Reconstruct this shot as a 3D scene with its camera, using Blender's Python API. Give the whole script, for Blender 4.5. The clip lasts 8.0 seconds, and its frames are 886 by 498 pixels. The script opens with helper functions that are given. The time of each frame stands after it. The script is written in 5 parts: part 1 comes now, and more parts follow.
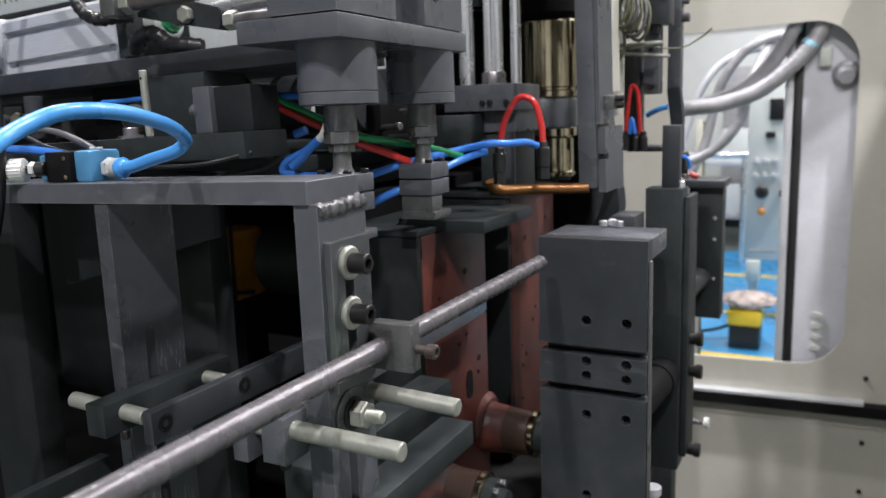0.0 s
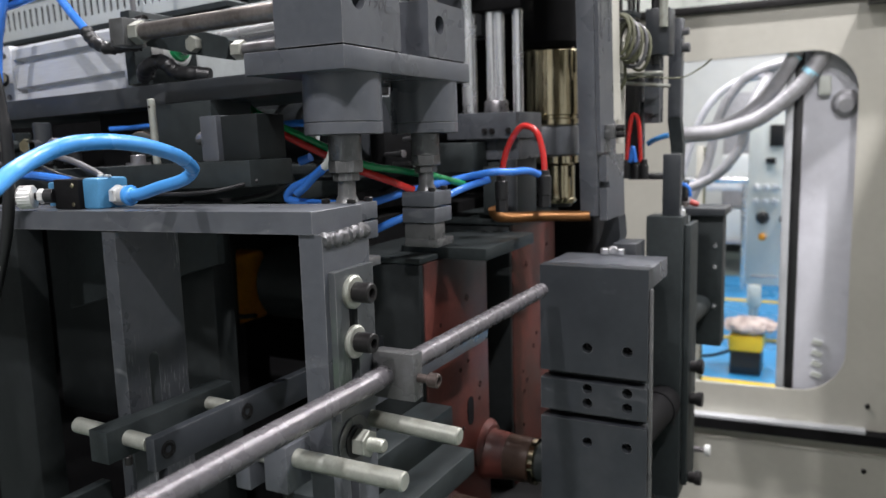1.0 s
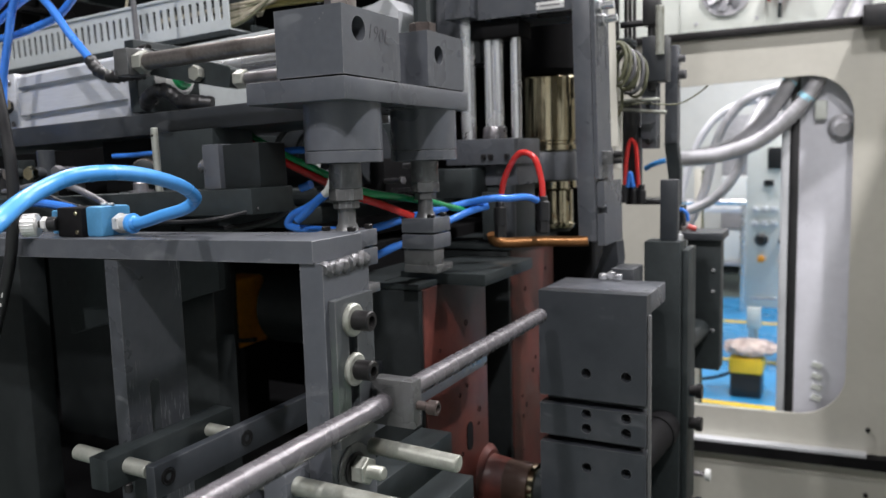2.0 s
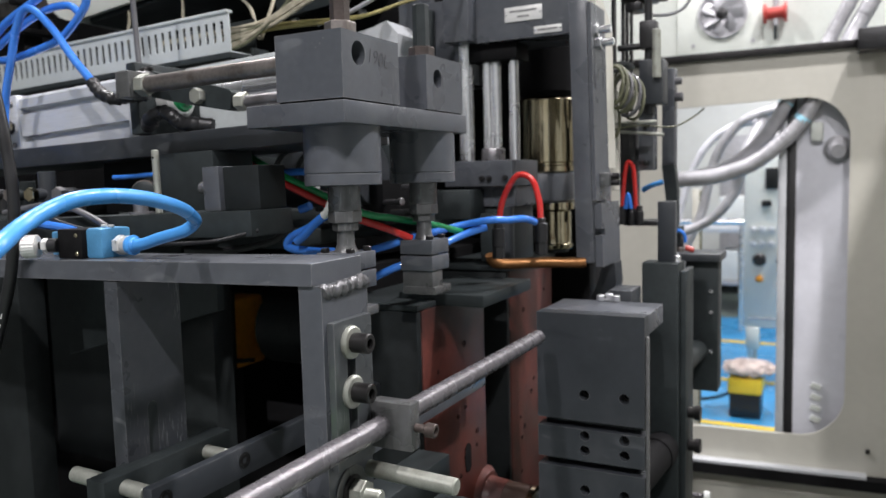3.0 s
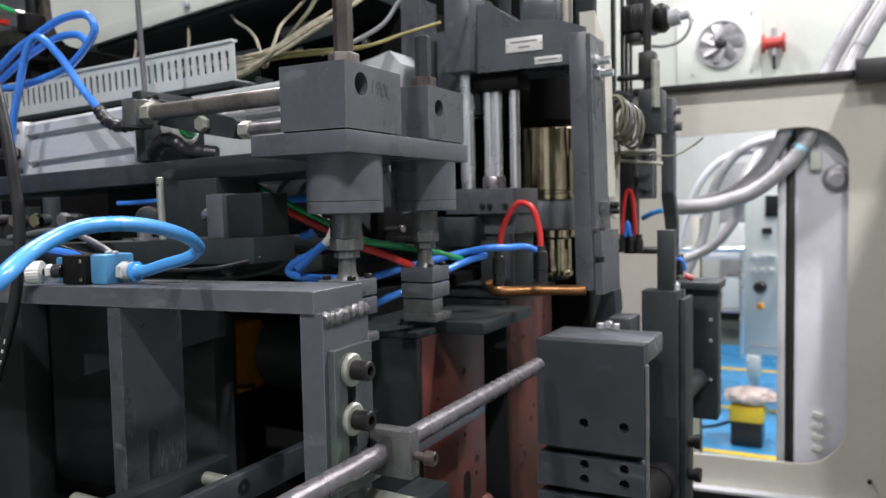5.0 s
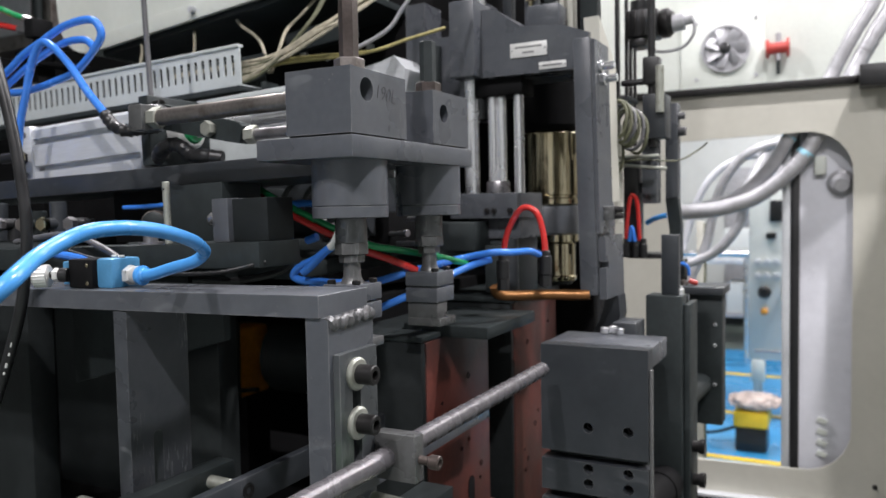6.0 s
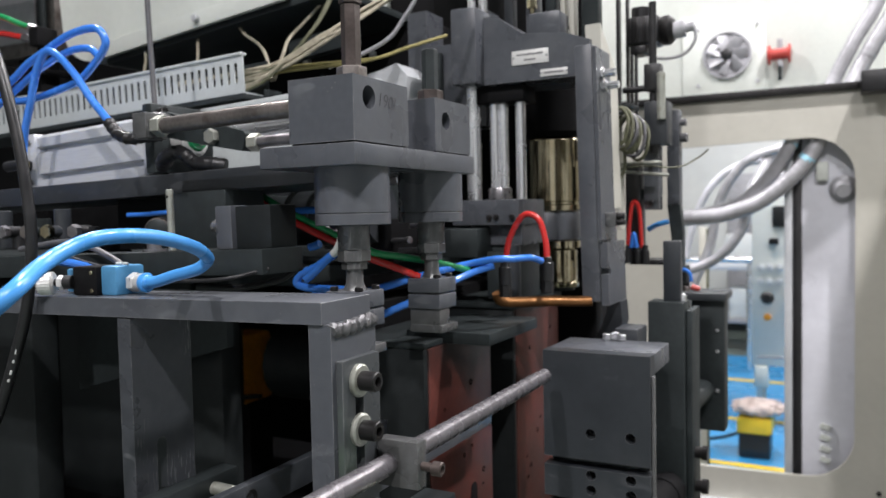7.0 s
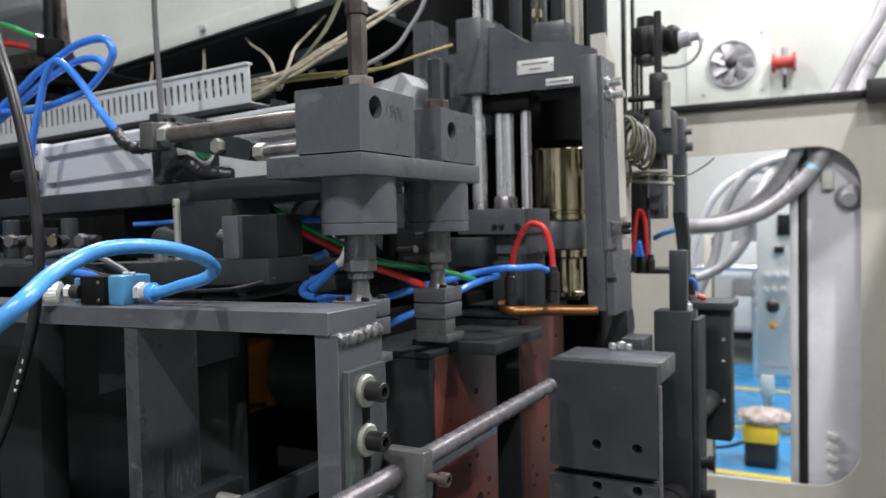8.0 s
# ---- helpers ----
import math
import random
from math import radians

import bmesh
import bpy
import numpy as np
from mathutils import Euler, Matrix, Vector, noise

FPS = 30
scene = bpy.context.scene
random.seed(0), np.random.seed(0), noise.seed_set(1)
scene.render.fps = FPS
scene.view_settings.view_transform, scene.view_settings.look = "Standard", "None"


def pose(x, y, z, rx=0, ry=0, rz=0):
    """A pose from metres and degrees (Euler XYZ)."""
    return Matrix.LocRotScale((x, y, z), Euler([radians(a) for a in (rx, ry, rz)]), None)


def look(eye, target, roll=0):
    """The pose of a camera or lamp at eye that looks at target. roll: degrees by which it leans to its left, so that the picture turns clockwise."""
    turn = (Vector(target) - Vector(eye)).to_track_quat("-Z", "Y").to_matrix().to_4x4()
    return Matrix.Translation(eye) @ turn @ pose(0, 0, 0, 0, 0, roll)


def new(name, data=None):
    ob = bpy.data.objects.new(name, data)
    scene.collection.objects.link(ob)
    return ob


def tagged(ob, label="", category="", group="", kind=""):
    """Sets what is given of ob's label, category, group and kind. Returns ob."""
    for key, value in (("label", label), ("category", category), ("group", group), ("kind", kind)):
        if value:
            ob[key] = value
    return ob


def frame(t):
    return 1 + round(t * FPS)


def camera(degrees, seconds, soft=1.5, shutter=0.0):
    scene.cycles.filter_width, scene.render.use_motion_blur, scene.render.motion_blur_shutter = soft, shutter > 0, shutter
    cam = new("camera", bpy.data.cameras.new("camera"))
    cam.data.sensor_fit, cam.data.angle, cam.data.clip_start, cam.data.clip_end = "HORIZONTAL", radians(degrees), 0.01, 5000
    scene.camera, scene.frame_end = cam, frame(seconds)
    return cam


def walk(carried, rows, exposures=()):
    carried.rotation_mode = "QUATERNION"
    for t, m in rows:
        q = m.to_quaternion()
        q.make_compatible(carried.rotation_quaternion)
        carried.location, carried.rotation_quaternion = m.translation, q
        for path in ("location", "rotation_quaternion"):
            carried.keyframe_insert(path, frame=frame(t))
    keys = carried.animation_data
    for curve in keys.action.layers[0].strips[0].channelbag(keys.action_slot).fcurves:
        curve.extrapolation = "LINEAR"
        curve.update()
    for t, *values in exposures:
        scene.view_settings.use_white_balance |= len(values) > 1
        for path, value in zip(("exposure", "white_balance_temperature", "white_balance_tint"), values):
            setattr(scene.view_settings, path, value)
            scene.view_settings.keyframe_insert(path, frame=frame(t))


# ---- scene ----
cam = camera(60.1, 8.0)
PATH = [
    (0, (0.352, -0.529, 1.472), (-0.559, 1.217, 1.126), -2.0),
    (0.5, (0.353, -0.533, 1.476), (-0.56, 1.217, 1.15), -1.8),
    (1, (0.354, -0.536, 1.48), (-0.562, 1.218, 1.191), -1.6),
    (1.5, (0.356, -0.539, 1.484), (-0.562, 1.219, 1.224), -1.6),
    (3, (0.36, -0.545, 1.491), (-0.555, 1.223, 1.306), -1.5),
    (3.5, (0.361, -0.545, 1.492), (-0.555, 1.224, 1.328), -1.4),
    (4, (0.364, -0.546, 1.492), (-0.554, 1.225, 1.347), -1.5),
    (4.5, (0.364, -0.549, 1.494), (-0.552, 1.224, 1.365), -1.3),
    (6, (0.364, -0.554, 1.495), (-0.563, 1.215, 1.387), -1.1),
    (6.5, (0.365, -0.555, 1.495), (-0.565, 1.213, 1.397), -1.2),
    (7, (0.366, -0.557, 1.496), (-0.567, 1.21, 1.404), -1.2),
    (7.5, (0.365, -0.558, 1.496), (-0.573, 1.207, 1.415), -1.2),
    (8, (0.364, -0.558, 1.498), (-0.578, 1.204, 1.427), -1.2),
]
walk(cam, [(t, look(eye, target, roll)) for t, eye, target, roll in PATH])
cam.data.dof.use_dof = True
cam.data.dof.focus_distance = 0.72
cam.data.dof.aperture_fstop = 7.5

# ---- world and lights ----
world = bpy.data.worlds.new("hall_air")
scene.world = world
world.use_nodes = True
world.node_tree.nodes["Background"].inputs[0].default_value = (1.0, 0.98, 1.0, 1)
world.node_tree.nodes["Background"].inputs[1].default_value = 0.25
scene.view_settings.exposure = 0.0


def ceiling_lamp(x, y, size, watts, z=4.35):
    data = bpy.data.lights.new("ceiling_lamp", "AREA")
    data.shape, data.size, data.energy = "DISK", size, watts
    data.color = (1.0, 0.96, 0.985)
    ob = new("ceiling_lamp", data)
    ob.matrix_basis = pose(x, y, z)
    return ob


# Unseen lamps, assumed overhead; the last is added to brighten the white unit.
for lx, ly, watts in ((-0.3, -2.4, 95), (1.4, -2.0, 125), (-1.9, 1.1, 115), (1.3, 1.1, 135), (-0.6, 4.6, 118), (1.8, 4.2, 140), (0.4, 7.2, 95), (0.5, 2.75, 80)):
    ceiling_lamp(lx, ly, 0.14, watts)

# ---- materials ----


def material(name, base, rough=0.5, metal=0.0, vary=0.15, scale=30.0, bump=0.0, bump_scale=400.0, stain=None, stain_amount=0.35,
             stain_scale=9.0, coat=0.0, transmission=0.0, emit=0.0, stretch=(1, 1, 1), by_piece=0.0, specular=0.5, scratch=0.0, speck=0.0, edge=0.0):
    m = bpy.data.materials.new(name)
    m.use_nodes = True
    nt = m.node_tree
    b = nt.nodes["Principled BSDF"]
    link = nt.links.new
    b.inputs["Roughness"].default_value = rough
    b.inputs["Metallic"].default_value = metal
    b.inputs["Specular IOR Level"].default_value = specular
    b.inputs["Coat Weight"].default_value = coat
    b.inputs["Transmission Weight"].default_value = transmission
    co = nt.nodes.new("ShaderNodeTexCoord")
    mp = nt.nodes.new("ShaderNodeMapping")
    mp.inputs["Scale"].default_value = stretch
    link(co.outputs["Object"], mp.inputs["Vector"])

    def tex(s, detail=4.0):
        n = nt.nodes.new("ShaderNodeTexNoise")
        n.inputs["Scale"].default_value = s
        n.inputs["Detail"].default_value = detail
        link(mp.outputs["Vector"], n.inputs["Vector"])
        return n.outputs["Fac"]

    def ramp(src, lo, hi, a, z):
        r = nt.nodes.new("ShaderNodeMapRange")
        for k, v in zip((1, 2, 3, 4), (lo, hi, a, z)):
            r.inputs[k].default_value = v
        link(src, r.inputs[0])
        return r.outputs[0]

    fine = tex(scale * 8)
    broad = tex(scale)
    mul = nt.nodes.new("ShaderNodeMath")
    mul.operation = "MULTIPLY"
    link(ramp(broad, 0.3, 0.7, 1 - vary, 1 + vary), mul.inputs[0])
    link(ramp(fine, 0.3, 0.7, 1 - vary * 0.5, 1 + vary * 0.5), mul.inputs[1])
    value = mul.outputs[0]
    if by_piece:
        info = nt.nodes.new("ShaderNodeObjectInfo")
        m2 = nt.nodes.new("ShaderNodeMath")
        m2.operation = "MULTIPLY"
        link(value, m2.inputs[0])
        link(ramp(info.outputs["Random"], 0, 1, 1 - by_piece, 1 + by_piece), m2.inputs[1])
        value = m2.outputs[0]
    mix = nt.nodes.new("ShaderNodeMix")
    mix.data_type, mix.blend_type = "RGBA", "MULTIPLY"
    mix.inputs[0].default_value = 1.0
    mix.inputs[6].default_value = (*base, 1)
    link(value, mix.inputs[7])
    colour = mix.outputs[2]
    if stain:
        mx = nt.nodes.new("ShaderNodeMix")
        mx.data_type = "RGBA"
        link(ramp(tex(stain_scale, 6.0), 0.52, 0.68, 0.0, stain_amount), mx.inputs[0])
        link(colour, mx.inputs[6])
        mx.inputs[7].default_value = (*stain, 1)
        colour = mx.outputs[2]
    if scratch:
        turn = nt.nodes.new("ShaderNodeMapping")
        turn.inputs["Rotation"].default_value = (0.9, 0.5, 0.3)
        turn.inputs["Scale"].default_value = (25, 900, 60)
        link(co.outputs["Object"], turn.inputs["Vector"])
        fine_lines = nt.nodes.new("ShaderNodeTexNoise")
        fine_lines.inputs["Scale"].default_value = 1.0
        fine_lines.inputs["Detail"].default_value = 1.0
        link(turn.outputs["Vector"], fine_lines.inputs["Vector"])
        both = nt.nodes.new("ShaderNodeMath")
        both.operation = "MULTIPLY"
        link(ramp(fine_lines.outputs["Fac"], 0.60, 0.66, 0.0, 1.0), both.inputs[0])
        link(ramp(tex(14.0, 2.0), 0.54, 0.64, 0.0, scratch), both.inputs[1])
        sc = nt.nodes.new("ShaderNodeMix")
        sc.data_type = "RGBA"
        link(both.outputs[0], sc.inputs[0])
        link(colour, sc.inputs[6])
        sc.inputs[7].default_value = (0.36, 0.37, 0.38, 1)
        colour = sc.outputs[2]
    if speck:
        dots = nt.nodes.new("ShaderNodeTexVoronoi")
        dots.inputs["Scale"].default_value = 150.0
        link(co.outputs["Object"], dots.inputs["Vector"])
        chip = nt.nodes.new("ShaderNodeMath")
        chip.operation = "MULTIPLY"
        link(ramp(dots.outputs["Distance"], 0.10, 0.16, 1.0, 0.0), chip.inputs[0])
        link(ramp(tex(35.0, 3.0), 0.62, 0.68, 0.0, speck), chip.inputs[1])
        sp = nt.nodes.new("ShaderNodeMix")
        sp.data_type = "RGBA"
        link(chip.outputs[0], sp.inputs[0])
        link(colour, sp.inputs[6])
        sp.inputs[7].default_value = (0.30, 0.27, 0.25, 1)
        colour = sp.outputs[2]
    if edge:
        soft_edge = nt.nodes.new("ShaderNodeBevel")
        soft_edge.samples = 4
        soft_edge.inputs["Radius"].default_value = 0.0016
        geo = nt.nodes.new("ShaderNodeNewGeometry")
        dot = nt.nodes.new("ShaderNodeVectorMath")
        dot.operation = "DOT_PRODUCT"
        link(soft_edge.outputs[0], dot.inputs[0])
        link(geo.outputs["True Normal"], dot.inputs[1])
        rubbed = nt.nodes.new("ShaderNodeMath")
        rubbed.operation = "MULTIPLY"
        link(ramp(dot.outputs["Value"], 0.80, 0.985, 1.0, 0.0), rubbed.inputs[0])
        link(ramp(tex(55.0, 4.0), 0.42, 0.62, 0.15 * edge, edge), rubbed.inputs[1])
        ed = nt.nodes.new("ShaderNodeMix")
        ed.data_type = "RGBA"
        link(rubbed.outputs[0], ed.inputs[0])
        link(colour, ed.inputs[6])
        ed.inputs[7].default_value = (0.30, 0.295, 0.29, 1)
        colour = ed.outputs[2]
    link(colour, b.inputs["Base Color"])
    link(ramp(broad, 0.3, 0.7, max(rough - 0.08, 0.02), min(rough + 0.08, 1)), b.inputs["Roughness"])
    if bump:
        bp = nt.nodes.new("ShaderNodeBump")
        bp.inputs["Strength"].default_value = bump
        bp.inputs["Distance"].default_value = 0.0006
        link(tex(bump_scale), bp.inputs["Height"])
        link(bp.outputs[0], b.inputs["Normal"])
    if emit:
        b.inputs["Emission Color"].default_value = (*base, 1)
        b.inputs["Emission Strength"].default_value = emit
    return m


GREY = material("grey_machine_paint", (0.074, 0.080, 0.091), 0.30, 0.0, 0.13, 11, 0.25, 600, stain=(0.108, 0.114, 0.122), stain_amount=0.45, stain_scale=19, scratch=0.14, speck=0.3, edge=0.7)
GREY_WORN = material("grey_worn_steel", (0.104, 0.106, 0.105), 0.32, 0.35, 0.10, 25, 0.3, 700, stain=(0.19, 0.19, 0.20), stain_amount=0.3, stain_scale=60, scratch=0.35, edge=0.6)
POSTSTEEL = material("dark_scratched_steel", (0.056, 0.061, 0.069), 0.32, 0.1, 0.12, 18, 0.3, 600, stain=(0.085, 0.09, 0.10), stain_amount=0.4, stain_scale=26, scratch=0.6, edge=0.5)
# Green blotches put the greenish light on the slot plate into its paint.
GREENISH = material("grey_paint_green_light", (0.058, 0.064, 0.068), 0.32, 0.0, 0.14, 18, 0.3, 600, stain=(0.075, 0.108, 0.078), stain_amount=0.85, stain_scale=14, scratch=0.25, edge=0.6)
COILWIRE = material("greenish_old_cable", (0.115, 0.118, 0.07), 0.55, 0.0, 0.3, 70, 0.3, 600, stain=(0.07, 0.075, 0.05), stain_amount=0.6, stain_scale=60)
# Charcoal tone, darkened so it also holds the press front's shade.
CHARCOAL = material("charcoal_paint_with_shade", (0.027, 0.031, 0.036), 0.38, 0.0, 0.10, 12, 0.25, 500, stain=(0.062, 0.065, 0.07), stain_amount=0.4, stain_scale=16, scratch=0.10, edge=0.45)
DARKWIRE = material("dark_grey_wire", (0.10, 0.10, 0.105), 0.4, 0.0, 0.1, 40)
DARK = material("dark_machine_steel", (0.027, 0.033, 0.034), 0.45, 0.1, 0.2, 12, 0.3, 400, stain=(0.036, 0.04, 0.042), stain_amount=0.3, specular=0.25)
# Darker copy of DARK that carries the shade of recessed parts.
DEEP = material("shade_dark_steel", (0.013, 0.0155, 0.016), 0.5, 0.0, 0.25, 10, 0.3, 400, stain=(0.026, 0.029, 0.03), stain_amount=0.4, specular=0.2)
# Near-black with low specular, so the interior's shade is in the colour.
PITCH = material("black_steel_and_shade", (0.006, 0.006, 0.0065), 0.7, 0.0, 0.3, 10, 0.3, 300, specular=0.12)
BLACK = material("black_oxide", (0.022, 0.021, 0.021), 0.36, 0.55, 0.2, 60, 0.2, 900)
RUBBER = material("black_rubber", (0.014, 0.014, 0.015), 0.38, 0.0, 0.1, 60, 0.1, 900)
STEEL = material("bare_rolled_steel", (0.27, 0.26, 0.27), 0.33, 0.85, 0.12, 40, 0.3, 500, stain=(0.14, 0.13, 0.13), stain_amount=0.5, stain_scale=35)
RUSTY = material("browned_steel", (0.25, 0.225, 0.21), 0.36, 0.8, 0.2, 30, 0.3, 500, stain=(0.10, 0.065, 0.05), stain_amount=0.6, stain_scale=40)
BARSTEEL = material("grey_bar_steel", (0.118, 0.112, 0.120), 0.27, 0.3, 0.12, 60, 0.35, 700, stain=(0.17, 0.165, 0.17), stain_amount=0.3, stain_scale=110, scratch=0.12)
CHROME = material("polished_chrome", (0.84, 0.84, 0.85), 0.24, 0.9, 0.015, 12)
ZINC = material("greenish_zinc", (0.38, 0.39, 0.345), 0.46, 0.6, 0.12, 60, 0.2, 500, stain=(0.24, 0.24, 0.19), stain_amount=0.7, stain_scale=45)
ALU = material("brushed_aluminium", (0.60, 0.62, 0.64), 0.36, 0.25, 0.08, 30, 0.15, 500, stretch=(1, 12, 12))
BRASS = material("yellowed_nickel", (0.45, 0.395, 0.27), 0.14, 1.0, 0.10, 20, stain=(0.22, 0.17, 0.08), stain_amount=0.5, stain_scale=18)
BROWNPIPE = material("brown_oily_pipe", (0.045, 0.028, 0.021), 0.36, 0.2, 0.2, 20, 0.2, 400, stain=(0.09, 0.04, 0.025), stain_amount=0.5, stain_scale=25)
OLDROD = material("blackened_brown_steel", (0.085, 0.068, 0.062), 0.36, 0.6, 0.25, 30, 0.3, 500, stain=(0.16, 0.13, 0.12), stain_amount=0.5, stain_scale=40)
COPPER = material("copper_bar", (0.27, 0.125, 0.045), 0.38, 0.7, 0.2, 40, 0.2, 400)
# Dark blotches are stains and also put the top plate's shade into the red.
RED = material("red_oxide_mould_paint", (0.088, 0.024, 0.018), 0.42, 0.0, 0.3, 12, 0.4, 350, stain=(0.024, 0.019, 0.019), stain_amount=0.9, stain_scale=6.5, speck=0.25)
HOSE = material("sky_blue_hose", (0.065, 0.29, 0.68), 0.30, 0.0, 0.05, 20, coat=0.12)
TUBE = material("blue_air_tube", (0.045, 0.205, 0.70), 0.22, 0.0, 0.08, 20, coat=0.4)
REDTUBE = material("red_air_tube", (0.52, 0.025, 0.022), 0.22, 0.0, 0.08, 20, coat=0.4)
GREENTUBE = material("green_air_tube", (0.015, 0.26, 0.085), 0.22, 0.0, 0.08, 20, coat=0.4)
VALVE = material("blue_valve_body", (0.085, 0.28, 0.50), 0.4, 0.2, 0.1, 60, 0.15, 600)
KNURL = material("nickel_knurl", (0.72, 0.72, 0.70), 0.34, 0.55, 0.1, 80)
DUCT = material("grey_plastic_duct", (0.465, 0.50, 0.50), 0.45, 0.0, 0.06, 20)
WHITE = material("white_painted_sheet", (0.66, 0.69, 0.64), 0.4, 0.0, 0.04, 8, stain=(0.55, 0.57, 0.52), stain_amount=0.3, stain_scale=5)
CREAM = material("cream_guard_paint", (0.52, 0.51, 0.45), 0.36, 0.0, 0.04, 5, 0.1, 250, stain=(0.44, 0.43, 0.37), stain_amount=0.4, stain_scale=3)
LILAC = material("pale_grey_panel", (0.70, 0.71, 0.76), 0.35, 0.0, 0.04, 6, stain=(0.46, 0.46, 0.50), stain_amount=0.4, stain_scale=5)
CABINET = material("pale_blue_cabinet_paint", (0.66, 0.685, 0.66), 0.4, 0.0, 0.04, 5)
WIRE = material("beige_braided_wire", (0.36, 0.33, 0.25), 0.7, 0.0, 0.25, 90, 0.5, 900)
YELLOWWIRE = material("yellow_sleeve_wire", (0.27, 0.235, 0.09), 0.55, 0.0, 0.2, 60, 0.2, 500)
CONDUIT = material("grey_conduit", (0.42, 0.42, 0.44), 0.4, 0.2, 0.12, 30, 0.3, 300)
BLUEFLOOR = material("blue_epoxy_floor", (0.03, 0.25, 0.52), 0.28, 0.0, 0.10, 2, stain=(0.10, 0.33, 0.56), stain_amount=0.4, stain_scale=1.5)
GREENFLOOR = material("green_epoxy_floor", (0.13, 0.162, 0.143), 0.35, 0.0, 0.12, 2, stain=(0.15, 0.185, 0.165), stain_amount=0.4, stain_scale=1.2)
YELLOW = material("yellow_paint", (0.72, 0.50, 0.03), 0.4, 0.0, 0.1, 8)
ORANGE = material("orange_paint", (0.80, 0.33, 0.03), 0.45, 0.0, 0.15, 14, stain=(0.16, 0.08, 0.02), stain_amount=0.4)
HALL = material("white_hall_wall", (0.74, 0.76, 0.76), 0.7, 0.0, 0.03, 2)
HALLGREY = material("grey_fill_wall", (0.27, 0.275, 0.28), 0.7, 0.0, 0.05, 1)
CEIL = material("hall_ceiling_sheet", (0.40, 0.41, 0.42), 0.7, 0.0, 0.04, 1)
BAG = material("pinkish_plastic_bag", (0.50, 0.41, 0.37), 0.28, 0.0, 0.25, 20, 0.4, 60, stain=(0.62, 0.56, 0.52), stain_amount=0.6, stain_scale=14)
INK = material("black_marker_ink", (0.035, 0.035, 0.04), 0.6)
TAG = material("white_label_plate", (0.70, 0.70, 0.68), 0.4, 0.1, 0.05, 60)
BARS = material("grey_print", (0.22, 0.22, 0.22), 0.5)
REDIRON = material("red_valve_paint", (0.42, 0.05, 0.04), 0.4, 0.0, 0.15, 20)
BLUETAPE = material("light_blue_tape", (0.36, 0.66, 0.80), 0.4)
WELD = material("bare_weld", (0.13, 0.13, 0.134), 0.40, 0.45, 0.35, 120, 0.9, 300, stain=(0.12, 0.11, 0.11), stain_amount=0.7, stain_scale=120)
CLOUDY = material("cloudy_white_board", (0.62, 0.64, 0.62), 0.5, 0.0, 0.04, 6)

# ---- mesh tools ----


def bx(x0, x1, y0, y1, z0, z1, bevel=0.0012):
    bm = bmesh.new()
    bmesh.ops.create_cube(bm, size=1.0)
    for v in bm.verts:
        v.co = Vector(((x0 + x1) / 2 + v.co.x * (x1 - x0), (y0 + y1) / 2 + v.co.y * (y1 - y0), (z0 + z1) / 2 + v.co.z * (z1 - z0)))
    if bevel:
        bmesh.ops.bevel(bm, geom=list(bm.edges), offset=min(bevel, 0.3 * min(x1 - x0, y1 - y0, z1 - z0)), segments=2, affect="EDGES", profile=0.5)
    return bm


def lathe(p0, p1, profile, seg=28, flat=0):
    """Turned body from p0 towards p1: profile of (distance, radius); flat: number of sides for hexagons."""
    p0, p1 = Vector(p0), Vector(p1)
    q = (p1 - p0).to_track_quat("Z", "Y")
    n = flat or seg
    bm = bmesh.new()
    rings = []
    for d, r in profile:
        rings.append([bm.verts.new(p0 + q @ Vector((r * math.cos(2 * math.pi * (k + 0.5) / n), r * math.sin(2 * math.pi * (k + 0.5) / n), d))) for k in range(n)])
    for a, b in zip(rings, rings[1:]):
        for k in range(n):
            bm.faces.new((a[k], a[(k + 1) % n], b[(k + 1) % n], b[k]))
    bm.faces.new(rings[0][::-1])
    bm.faces.new(rings[-1])
    return bm


def cyl(p0, p1, r, seg=28, ch=0.0008):
    d = (Vector(p1) - Vector(p0)).length
    ch = min(ch, r * 0.3, d * 0.3)
    return lathe(p0, p1, [(0, r - ch), (ch, r), (d - ch, r), (d, r - ch)], seg)


def hexa(p0, p1, r, ch=0.001):
    d = (Vector(p1) - Vector(p0)).length
    return lathe(p0, p1, [(0, r - ch), (ch, r), (d - ch, r), (d, r - ch)], flat=6)


def spline(points, steps=7):
    pts = [Vector(p) for p in points]
    pts = [2 * pts[0] - pts[1]] + pts + [2 * pts[-1] - pts[-2]]
    out = []
    for a, b, c, d in zip(pts, pts[1:], pts[2:], pts[3:]):
        for k in range(steps):
            u = k / steps
            out.append(0.5 * ((2 * b) + (c - a) * u + (2 * a - 5 * b + 4 * c - d) * u * u + (3 * b - a - 3 * c + d) * u ** 3))
    return out + [pts[-2]]


